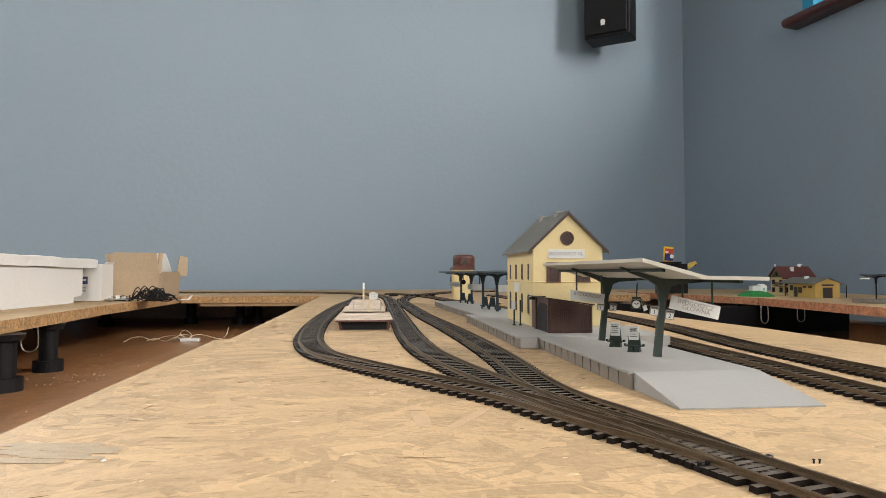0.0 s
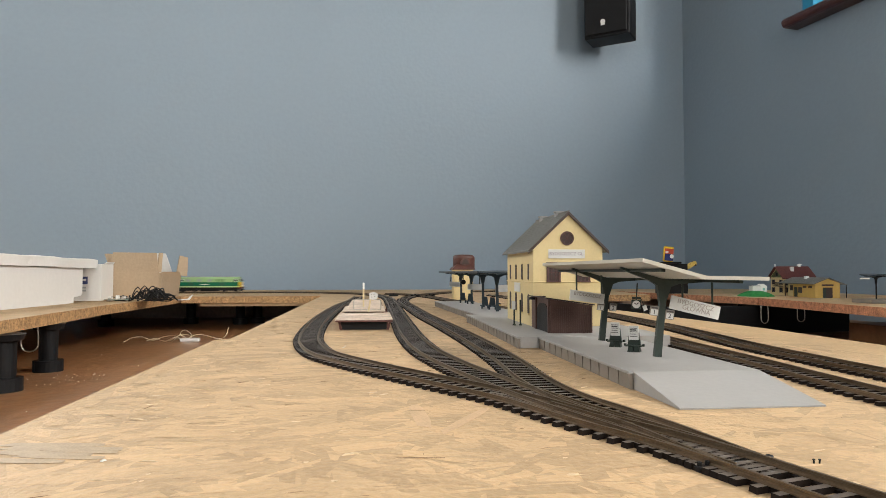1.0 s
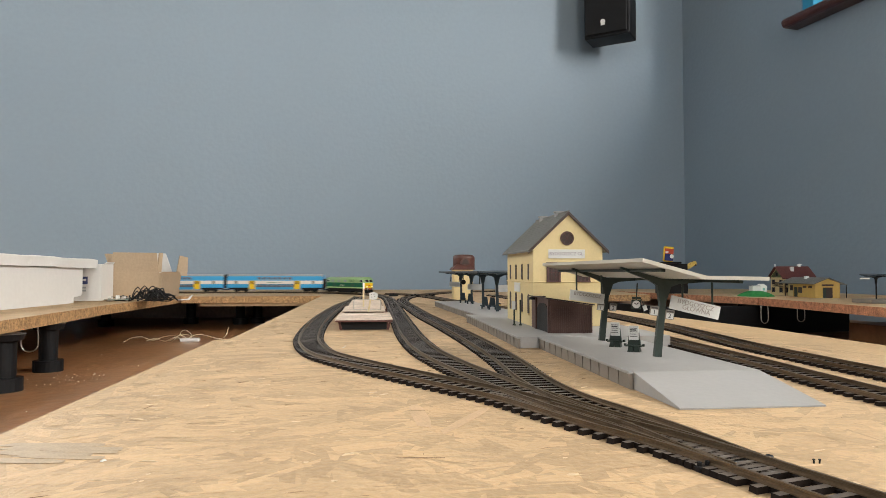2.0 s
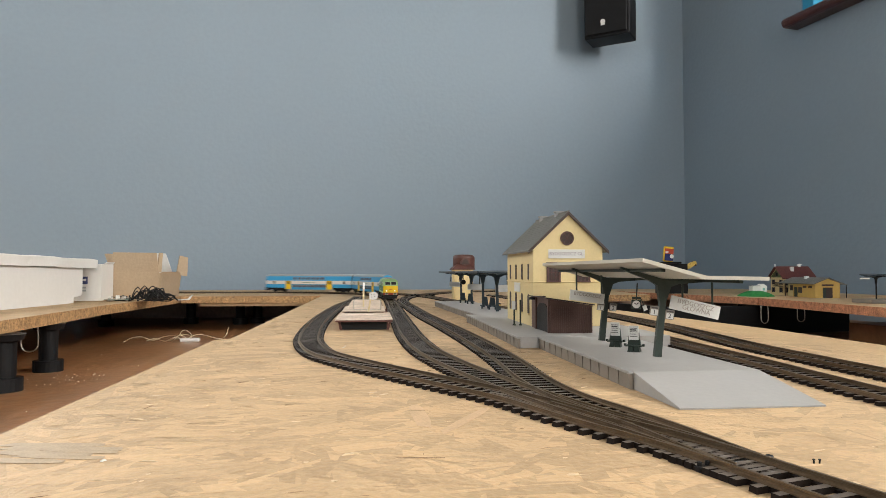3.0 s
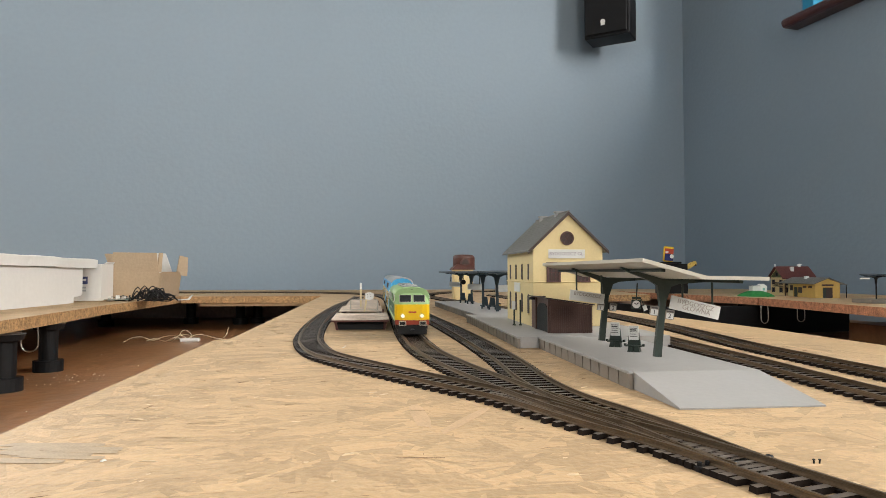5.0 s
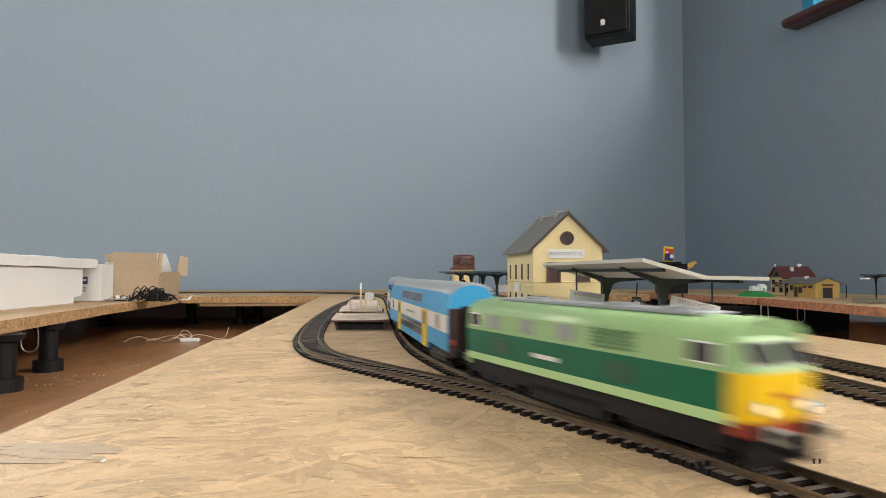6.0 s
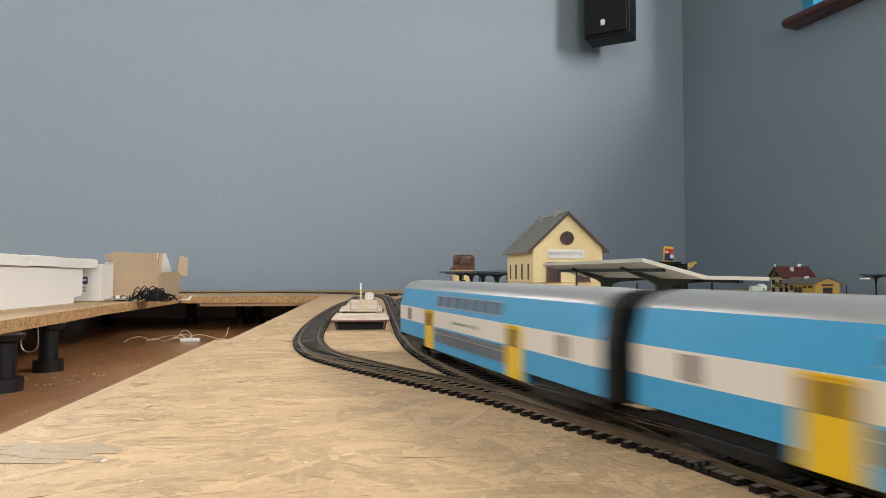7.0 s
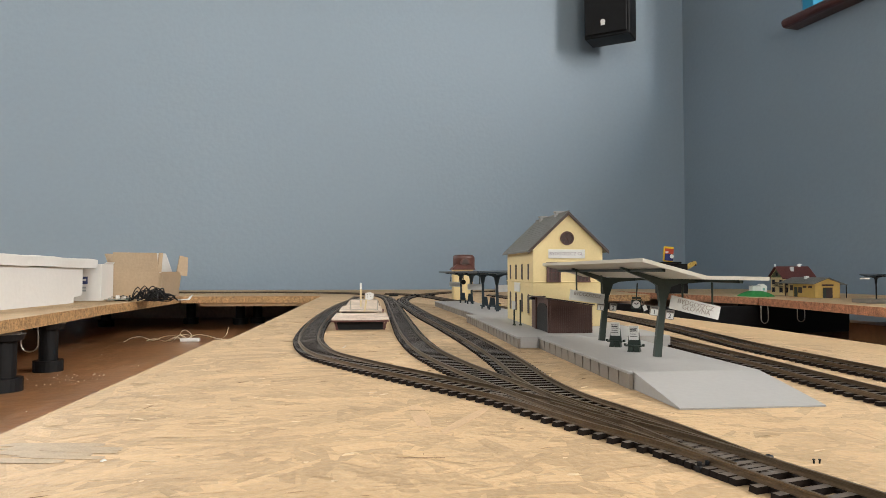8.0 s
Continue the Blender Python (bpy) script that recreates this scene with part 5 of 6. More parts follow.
    part("side", boxed(-0.30, 0.275, 0.0, 0.012, 0.0004, 0.074, bev=0.001), M['black'], th)
    part("side", boxed(0.263, 0.275, 0.0125, 0.40, 0.0004, 0.074, bev=0.001), M['black'], th)
    part("bottom", boxed(-0.30, 0.262, 0.0125, 0.40, 0.0004, 0.010), M['black'], th)
    part("side", boxed(-0.30, -0.288, 0.012, 0.40, 0.010, 0.074), M['black'], th)
    th = empty("brown_plank", pose(1.118, 1.46, -0.0949, 0, 0, 0), "red-brown varnished plank lying under the boards", "plank")
    part("plank", boxed(0.0, 0.10, -0.50, 0.0, 0.0004, 0.042, bev=0.002), M['varnish'], th)


# ---------------------------------------------------------------- loading stage
def loading_stage():
    th = empty("loading_stage", pose(0, 0, 0), "worn card loading stage on bent legs between tracks", "loading stage")
    worn = mat("worn_card", (0.56, 0.455, 0.37), 0.7, scale=45, vary=0.45, bump=0.2)
    redcard = mat("red_card_edge", (0.11, 0.04, 0.032), 0.7, scale=90, vary=0.25, bump=0.1)

    def sheet(x0, x1, y0, y1, z, sag, material, nx=8, t=0.0011):
        bm = bmesh.new()
        grid = []
        for s in (0, 1):
            grid.append([[bm.verts.new((x0 + (x1 - x0) * i / nx, y0 + (y1 - y0) * j / 3 + (0.004 if i == nx and j == 0 else 0), z - (1 - s) * t + sag * ((2 * i / nx - 1) ** 2 - 0.4) * (1 if j == 0 else 0.5))) for j in range(4)] for i in range(nx + 1)])
        for i in range(nx):
            for j in range(3):
                for s in (0, 1):
                    g4 = grid[s]
                    bm.faces.new((g4[i][j], g4[i + 1][j], g4[i + 1][j + 1], g4[i][j + 1]))
            for j in (0, 3):
                bm.faces.new((grid[0][i][j], grid[0][i + 1][j], grid[1][i + 1][j], grid[1][i][j]))
        for i in (0, nx):
            for j in range(3):
                bm.faces.new((grid[0][i][j], grid[0][i][j + 1], grid[1][i][j + 1], grid[1][i][j]))
        bmesh.ops.recalc_face_normals(bm, faces=bm.faces[:])
        return part("deck", bm, material, th)
    sheet(-0.0385, 0.0255, 0.748, 0.880, 0.0120, 0.0014, worn)
    sheet(-0.0365, 0.0205, 0.884, 1.020, 0.0142, -0.0005, worn)
    part("lower_deck", boxed(-0.034, 0.019, 1.024, 1.30, 0.0105, 0.0118), worn, th)
    part("front_edge", boxed(-0.0384, 0.0250, 0.7468, 0.7478, 0.0098, 0.0116), redcard, th, "chipped red-brown front edge")
    for x, a in ((-0.0345, -16), (0.0225, 14)):
        lg = part("leg", boxed(-0.0012, 0.0012, -0.001, 0.001, 0, 0.0118), redcard, th)
        lg.matrix_basis = pose(x - math.sin(radians(a)) * 0.010, 0.757, 0.0002, 0, a, 0)
        lg = part("leg", boxed(-0.0012, 0.0012, -0.001, 0.001, 0, 0.0130), redcard, th)
        lg.matrix_basis = pose(x, 0.95, 0.0002)
    # black sheet stands in for the shade in the cavity under the deck
    part("back_wall", boxed(-0.0325, 0.0190, 0.760, 0.762, 0.0002, 0.0100), M['black'], th, "black sheet standing in for the shade under the deck")
    # side walls added to keep light out from under the deck
    for x in (-0.0345, 0.0195):
        part("side_wall", boxed(x, x + 0.0012, 0.768, 1.28, 0.0002, 0.0104), redcard, th)
    # wire hoop standing on the deck
    a, b, y, z0 = -0.0215, 0.0145, 0.9000, 0.0150
    pts = [(a, y, z0), (a, y, z0 + 0.0120), (a + 0.0018, y, z0 + 0.0136), (b - 0.0018, y, z0 + 0.0136), (b, y, z0 + 0.0120), (b, y, z0), (b - 0.0015, y, z0 - 0.0004), (a + 0.0015, y, z0 - 0.0004)]
    part("wire_hoop", tube(bmesh.new(), pts, 0.0007), M['steel'], th, "bent wire hoop")
    return th


def stage_sign():
    th = empty("paper_flag", pose(-0.0020, 0.875, 0.0132), "white paper sign on two matchsticks", "sign")
    stick = mat("matchstick", (0.62, 0.50, 0.30), 0.7, scale=200, vary=0.15)
    part("stick", boxed(-0.0011, 0.0011, -0.0008, 0.0008, 0, 0.0255), stick, th).matrix_basis = pose(0, 0, 0, 0, 9, 0)
    part("stick", boxed(-0.0010, 0.0010, -0.0008, 0.0008, 0.015, 0.026), stick, th).matrix_basis = pose(0.0032, 0, 0, 0, 9, 0)
    sg = part("panel", prism(bmesh.new(), [(-0.005, -0.0045), (0.0005, -0.0060), (0.0055, -0.0035), (0.0060, 0.0025), (0.0010, 0.0045), (-0.0052, 0.0030)], -0.0014, -0.0009), M['paper'], th)
    sg.matrix_basis = pose(0.0062, 0, 0.0215)
    for x, z in ((-0.002, -0.002), (0.002, -0.0015), (0.001, 0.0015), (-0.0025, 0.001)):
        part("dark_mark", boxed(x - 0.0005, x + 0.0005, -0.0016, -0.0014, z - 0.0005, z + 0.0005), M['ink'], sg)
    pole = empty("tall_stick", pose(-0.0095, 0.99, 0.0144), "tall flat stick with a white tip", "stick")
    part("shaft", boxed(-0.0013, 0.0013, -0.0007, 0.0007, 0, 0.0255), stick, pole)
    part("tip", boxed(-0.0014, 0.0014, -0.0008, 0.0008, 0.0255, 0.0350, bev=0.0004), M['white'], pole)
    return th, pole


# ---------------------------------------------------------------- station furniture
def number_board(place, digit):
    th = empty("track_number_board", place, "small grey board with the track number", "sign", group="track number boards")
    part("panel", boxed(-0.0028, 0.0028, -0.0005, 0.0005, -0.0062, 0, bev=0.0001), M['plat_side'], th)
    part("field", boxed(-0.0023, 0.0023, -0.0008, -0.0005, -0.0058, -0.0020), M['paper'], th)
    part("header", boxed(-0.0021, 0.0021, -0.0008, -0.0005, -0.0014, -0.0007), M['ink'], th)
    lettering(digit, 0.0042, pose(0, -0.0009, -0.0039, 90), th, M['ink'])
    part("hanger", boxed(-0.0004, 0.0004, 0.0005, 0.0075, -0.0030, -0.0012), M['darkgreen'], th)


def station_clock():
    th = empty("station_clock", pose(0.2057, 0.5000, 0.0400, 0, 4, -14), "round white station clock hung on a rod", "clock")
    part("rod", cyl(bmesh.new(), 0, 0.0012, 0.003, 0.0165, 0.0005, seg=8), M['darkgreen'], th)
    part("case", boxed(-0.0036, 0.0036, 0.0, 0.0022, -0.0036, 0.0036, bev=0.0003), M['darkgreen'], th)
    part("bracket", boxed(-0.0034, 0.0034, 0.0006, 0.0016, 0.0040, 0.0058), M['darkgreen'], th)
    part("dial", cyl(bmesh.new(), 0, 0, 0, 0.0005, 0.0030, seg=24, m=pose(0, 0, 0, 90)), M['paper'], th, "white dial")
    for a, ln in ((50, 0.0022), (-60, 0.0017)):
        part("pointer", boxed(-0.0003, 0.0003, -0.0008, -0.0005, 0, ln), M['ink'], th).matrix_basis = pose(0, 0, 0, 0, a, 0)
    tg = empty("paper_tag", pose(0.2112, 0.4980, 0.0392, 0, -20, 0), "small white paper tag beside the clock", "sign")
    part("panel", boxed(-0.0015, 0.0015, -0.0003, 0.0003, -0.0040, 0), M['paper'], tg)
    part("thread", cyl(bmesh.new(), 0, 0.0006, -0.001, 0.0055, 0.0003, seg=6), M['darkgreen'], tg)


def platform_sign():
    th = empty("platform_notice", pose(0.1515, 0.679, 0.0101, 0, 0, -4), "white notice on two dark posts before the station", "sign")
    for x in (-0.0032, 0.0032):
        part("post", cyl(bmesh.new(), x, 0, 0, 0.0250 + x * 0.4, 0.0009, seg=8), M['darkgreen'], th)
        part("foot", cyl(bmesh.new(), x, 0, 0, 0.0012, 0.0018, seg=10), M['darkgreen'], th)
    part("panel", boxed(-0.0060, -0.0022, -0.0015, -0.0009, 0.0165, 0.0252, bev=0.0001), M['paper'], th)
    lamp = empty("wall_lamp", pose(0.1590, 0.640, 0.0395), "small dark lamp at the annex corner", "lamp")
    part("arm", boxed(-0.002, 0.012, -0.0008, 0.0008, 0.0012, 0.0022), M['brown'], lamp)
    part("shade", cyl(bmesh.new(), -0.001, 0, -0.0012, 0.0014, 0.0042, 0.0026, seg=16), M['black'], lamp)


def far_platform_things():
    for x, y in ((0.1670, 1.196), (0.1735, 1.150), (0.1742, 1.004), (0.1795, 0.972)):
        th = empty("far_bench", pose(x, y, 0.0099, 0, 0, -15), "blue-grey bench on the far platform", "bench", group="far platform benches")
        part("seat", boxed(-0.0075, 0.0075, -0.0045, 0.0045, 0.0042, 0.0054), M['petrol'], th)
        part("backrest", prism(bmesh.new(), [(-0.0050, 0.0054), (0.0050, 0.0054), (0.0032, 0.0180), (-0.0032, 0.0180)], -0.0008, 0.0008), M['petrol'], th)
        for sx in (-1, 1):
            part("leg", boxed(sx * 0.0045 - 0.0011, sx * 0.0045 + 0.0011, -0.0038, 0.0038, 0, 0.0042), M['petrol'], th)
    hung_sign(pose(0.158, 1.24, 0.0468, 0, 3, 0), 0.020, 0.0090, [], ((-0.008, 0.016), (0.008, 0.016)), "weathered paper sign under the far canopy", 0.004)
    hung_sign(pose(0.1735, 1.10, 0.0453, 0, 2, 0), 0.0245, 0.0100, [], ((-0.008, 0.017), (0.008, 0.017)), "weathered paper sign under the far canopy", 0.004)
    hung_sign(pose(0.1895, 0.95, 0.0465, 0, -2, 0), 0.0205, 0.0100, [], ((-0.008, 0.017), (0.008, 0.017)), "white paper sign under the far canopy", 0.004)
    tr = empty("litter_bin", pose(0.1850, 0.955, 0.0099), "small blue-grey bin with a yellow band", "bin")
    part("body", boxed(-0.003, 0.003, -0.003, 0.003, 0, 0.0105, bev=0.0003), M['petrol'], tr)
    part("band", boxed(-0.0031, 0.0031, -0.0031, 0.0031, 0.0060, 0.0085), M['ochre'], tr)
    th = empty("far_clock", pose(0.1600, 1.14, 0.048, 0, 0, 0), "round clock under the far canopy", "clock")
    part("case", cyl(bmesh.new(), 0, 0, -0.001, 0.001, 0.0042, seg=18, m=pose(0, 0, 0, 90)), M['black'], th)
    part("rod", cyl(bmesh.new(), 0, 0.0012, 0.002, 0.013, 0.0006, seg=6), M['petrol'], th)


def water_tower():
    th = empty("water_tower", pose(0.2186, 1.555, 0.0), "cream water tower with a rust-brown tank", "water tower")
    part("wall", boxed(-0.0225, 0.0225, 0, 0.045, 0.0003, 0.071, bev=0.0005), M['yellow_wall'], th)
    for z in (0.0540, 0.0690):
        part("cornice", boxed(-0.0236, 0.0236, -0.0011, 0.0461, z, z + 0.0018), M['yellow_wall'], th)
    for x in (-0.0145, 0.0145):
        part("pilaster", boxed(x - 0.003, x + 0.003, -0.0008, 0.0, 0.0003, 0.054), M['yellow_wall'], th)
    part("window", boxed(-0.0125, 0.0095, -0.0009, 0.0, 0.0600, 0.0655), M['brown'], th)
    # skirt roof of four slopes
    bm = bmesh.new()
    q = [[bm.verts.new(p) for p in ((-a, 0.0225 - a, z), (a, 0.0225 - a, z), (a, 0.0225 + a, z), (-a, 0.0225 + a, z))] for a, z in ((0.0275, 0.0708), (0.0275, 0.0720), (0.0150, 0.0845))]
    for r0, r1 in zip(q, q[1:]):
        for i in range(4):
            bm.faces.new((r0[i], r0[(i + 1) % 4], r1[(i + 1) % 4], r1[i]))
    bm.faces.new(q[0][::-1])
    bm.faces.new(q[2])
    part("skirt_roof", bm, M['rust'], th, "red-brown skirt roof")
    # round tank with a softened rim, set behind the skirt, and its arched hatch
    bm = bmesh.new()
    n, rings = 32, []
    for r, z in ((0.0258, 0.0722), (0.0262, 0.0985), (0.0250, 0.1030), (0.0215, 0.1058), (0.0120, 0.1070)):
        rings.append([bm.verts.new((0.0045 + r * math.cos(k * math.tau / n), 0.0290 + r * math.sin(k * math.tau / n), z)) for k in range(n)])
    for r0, r1 in zip(rings, rings[1:]):
        for k in range(n):
            bm.faces.new((r0[k], r0[(k + 1) % n], r1[(k + 1) % n], r1[k]))
    bm.faces.new(rings[0][::-1])
    bm.faces.new(rings[-1])
    tk = part("tank", bm, M['rust'], th, "round rust-brown tank")
    arch = [(0.0115 * math.cos(a) + 0.0045, 0.0835 + 0.0155 * math.sin(a)) for a in np.linspace(0, math.pi, 13)]
    part("hatch", prism(bmesh.new(), arch, 0.0016, 0.012), M['rust'], tk, "arched hatch")
    arch = [(0.0078 * math.cos(a) + 0.0045, 0.0845 + 0.0110 * math.sin(a)) for a in np.linspace(0, math.pi, 13)]
    part("hatch_door", prism(bmesh.new(), arch, 0.0008, 0.0015), M['brown'], tk)


# ---------------------------------------------------------------- the branch line village
def pitched(th, x0, x1, y0, y1, ze, zr, ov, material, axis='x', t=0.0018):
    """A gabled roof of two slabs; the ridge runs along the axis."""
    for s in (-1, 1):
        if axis == 'x':
            m, half = (y0 + y1) / 2, (y1 - y0) / 2
            a, b = x0 - ov, x1 + ov
        else:
            m, half = (x0 + x1) / 2, (x1 - x0) / 2
            a, b = y0 - ov, y1 + ov
        sl = (zr - ze) / half
        pts = [(m, zr), (m + s * (half + ov), ze - ov * sl), (m + s * (half + ov), ze - ov * sl + t), (m, zr + t)]
        part("roof", prism(bmesh.new(), pts, a, b, axis=axis), material, th)


def chalet():
    th = empty("village_chalet", pose(1.156, 1.760, 0.0, 0, 0, -6), "cream model chalet with a red-brown roof and white chimney", "house")
    x0, x1, y0, y1, ym = 0.0, 0.082, 0.0, 0.075, 0.0375
    ze, zr = 0.0520, 0.0800
    part("wall", prism(bmesh.new(), [(y0, 0.0003), (y1, 0.0003), (y1, ze), (ym, zr - 0.0006), (y0, ze)], x0, x1, axis='x'), M['yellow_wall'], th)
    pitched(th, x0, x1, y0, y1, ze, zr, 0.008, M['oxblood'])
    part("gable_boarding", prism(bmesh.new(), [(y0 + 0.001, 0.0500), (y1 - 0.001, 0.0500), (ym, zr - 0.004)], x0 - 0.0012, x0 - 0.0001, axis='x'), mat("green_boarding", (0.10, 0.13, 0.045), 0.6, scale=200, vary=0.3), th, "green weatherboarded gable")
    for k in range(9):
        y = 0.012 + k * 0.0064
        part("gable_board", boxed(x0 - 0.0018, x0 - 0.0012, y - 0.0005, y + 0.0005, 0.0502, 0.0502 + (zr - 0.0585) * (1 - abs(y - ym) / ym)), M['brown'], th)
    w = part("window", boxed(x0 - 0.0020, x0 - 0.0012, ym - 0.006, ym + 0.006, 0.0545, 0.0640), M['pane'], th)
    part("chimney", boxed(0.030, 0.038, 0.018, 0.026, 0.064, 0.0800, bev=0.0004), M['white'], th, "white chimney")
    ch = part("chimney", boxed(0.060, 0.067, 0.036, 0.044, 0.074, 0.0860, bev=0.0004), M['white'], th, "white chimney")
    part("chimney_cowl", boxed(0.060, 0.072, 0.037, 0.043, 0.0860, 0.0885), M['white'], ch)
    # gable side: windows with shutters and the balcony
    for y, z in ((0.016, 0.030), (0.058, 0.030), (0.016, 0.008), (0.058, 0.008)):
        w = part("window", boxed(x0 - 0.0008, x0 + 0.0002, y - 0.0045, y + 0.0045, z, z + 0.013), M['pane'], th)
        for sg in (-1, 1):
            part("shutter", boxed(x0 - 0.0012, x0 - 0.0002, y + sg * 0.0065 - 0.0018, y + sg * 0.0065 + 0.0018, z - 0.0005, z + 0.0135), M['brown'], w)
    for x, z in ((0.010, 0.028), (0.024, 0.028), (0.012, 0.008)):
        w = part("window", boxed(x - 0.004, x + 0.004, -0.0007, 0.0002, z, z + 0.014), M['pane'], th)
        for sx in (-1, 1):
            part("shutter", boxed(x + sx * 0.0055 - 0.0014, x + sx * 0.0055 + 0.0014, -0.0011, -0.0001, z - 0.0005, z + 0.0145), M['brown'], w)
    part("balcony", boxed(x0 - 0.010, x0 - 0.0013, 0.002, 0.045, 0.0245, 0.0262), M['brown'], th)
    for k in range(7):
        part("baluster", boxed(x0 - 0.0100, x0 - 0.0090, 0.003 + k * 0.0066, 0.0044 + k * 0.0066, 0.0262, 0.0350), M['brown'], th)
    part("handrail", boxed(x0 - 0.0104, x0 - 0.0086, 0.002, 0.045, 0.0350, 0.0364), M['brown'], th)
    part("bird_finial", boxed(x0 - 0.008, x0 - 0.004, ym - 0.0012, ym + 0.0012, zr + 0.0002, zr + 0.0078, bev=0.0006), M['white'], th)


def goods_shed():
    th = empty("goods_shed", pose(1.1078, 1.5606, 0.0, 0, 0, -6), "low ochre goods shed with a grey gabled roof", "shed")
    w, ln, xm = 0.062, 0.105, 0.031
    zE, zR = 0.0375, 0.0500
    part("wall", prism(bmesh.new(), [(0, 0.0003), (w, 0.0003), (w, zE), (xm, zR - 0.0006), (0, zE)], 0.0, ln), M['ochre'], th)
    pitched(th, 0, w, 0.0, 0.158, zE, zR, 0.008, M['slate'], axis='y')
    part("porch_wall", boxed(0.010, w, ln + 0.0005, 0.150, 0.0003, zE), M['yellow_wall'], th, "cream set-back porch wall")
    part("porch_post", boxed(0.0005, 0.0025, 0.147, 0.149, 0.0003, zE - 0.001), M['brown'], th)
    part("porch_window", boxed(0.0092, 0.0100, 0.116, 0.138, 0.016, 0.030), M['brown'], th)
    # gable front: double door with a fanlight
    dr = part("door", boxed(0.0190, 0.0430, -0.001, 0.0, 0.0004, 0.0265), M['brown'], th, "brown double door")
    part("door_leaf", boxed(0.0200, 0.0265, -0.0016, -0.001, 0.0010, 0.0255), M['darkgreen'], dr)
    part("fanlight", boxed(0.0165, 0.0455, -0.0012, 0.0, 0.0300, 0.0345), M['brown'], th)
    for k in range(4):
        part("gable_rib", boxed(0.0055 + k * 0.0162, 0.0065 + k * 0.0162, -0.0007, 0.0, 0.0004, zE), M['ochre'], th)
    # long side: two small windows, a green door and its window
    for y in (0.022, 0.048):
        part("window", boxed(-0.0008, 0.0, y - 0.008, y + 0.008, 0.0245, 0.0300), M['brown'], th)
    part("side_window", boxed(-0.0008, 0.0, 0.061, 0.078, 0.0110, 0.0260), M['brown'], th)
    part("side_door", boxed(-0.0008, 0.0, 0.083, 0.098, 0.0004, 0.0260), M['darkgreen'], th, "green side door")
    part("chimney", boxed(0.020, 0.029, 0.078, 0.088, 0.0440, 0.0545, bev=0.0004), M['white'], th, "white chimney")
    part("shelter_roof", boxed(w + 0.0085, w + 0.022, 0.004, 0.060, 0.0330, 0.0345), M['slate'], th)
    for y in (0.006, 0.056):
        part("shelter_post", boxed(w + 0.0195, w + 0.0210, y, y + 0.0015, 0.0003, 0.0330), M['black'], th)


def village():
    chalet()
    goods_shed()
    # green knoll with a little white cottage
    bm = bmesh.new()
    n = 18
    rings = []
    for r, z in ((1.0, 0.0002), (0.82, 0.006), (0.5, 0.0125), (0.2, 0.0150)):
        rings.append([bm.verts.new((0.045 * r * math.cos(k * math.tau / n) * (1 + 0.1 * math.sin(3 * k)), 0.05 * r * math.sin(k * math.tau / n), z)) for k in range(n)])
    for a, b in zip(rings, rings[1:]):
        for k in range(n):
            bm.faces.new((a[k], a[(k + 1) % n], b[(k + 1) % n], b[k]))
    bm.faces.new(rings[-1])
    kn = empty("grass_knoll", pose(1.035, 1.70, 0), "bright green flocked knoll on the branch board", "hill")
    part("turf", bm, M['grass'], kn)
    th = empty("white_cottage", pose(1.058, 1.70, 0.0115, 0, 0, 5), "tiny white cottage on the green knoll", "house")
    bm = prism(bmesh.new(), [(-0.010, -0.002), (0.010, -0.002), (0.010, 0.016), (0.0, 0.022), (-0.010, 0.016)], 0, 0.02)
    part("wall", bm, M['white'], th)
    part("window", boxed(-0.003, 0.003, -0.0008, 0.0, 0.004, 0.011), mat("mint_pane", (0.25, 0.5, 0.42), 0.4, bump=0), th)
    part("annex", boxed(-0.032, -0.0105, 0.002, 0.018, -0.002, 0.016), M['white'], th)
    part("annex_roof", boxed(-0.033, -0.0100, 0.001, 0.019, 0.016, 0.0175), M['grey_roof'], th)
    # platform and canopy farther along the branch
    pl = empty("branch_platform", pose(1.06, 1.315, 0.0), "long grey platform on the branch board", "platform")
    part("deck", boxed(-0.035, 0.30, -0.045, 0.012, 0.0004, 0.0085, bev=0.0004), M['plat_side'], pl)
    canopy(pose(1.040, 1.27, 0.0096, 0, 0, -90), (-0.004, 0.055, 0.11), -0.02, 0.14, 0.046, 0.026, 0.003, "dark canopy on thin posts on the branch platform", M['black'], M['petrol'], pw=0.0012)
    hung_sign(pose(1.005, 1.262, 0.0535, 0, 0, 0), 0.022, 0.0030, [], ((-0.008, 0.001), (0.008, 0.001)), "pale strip sign at the branch canopy", 0.004)


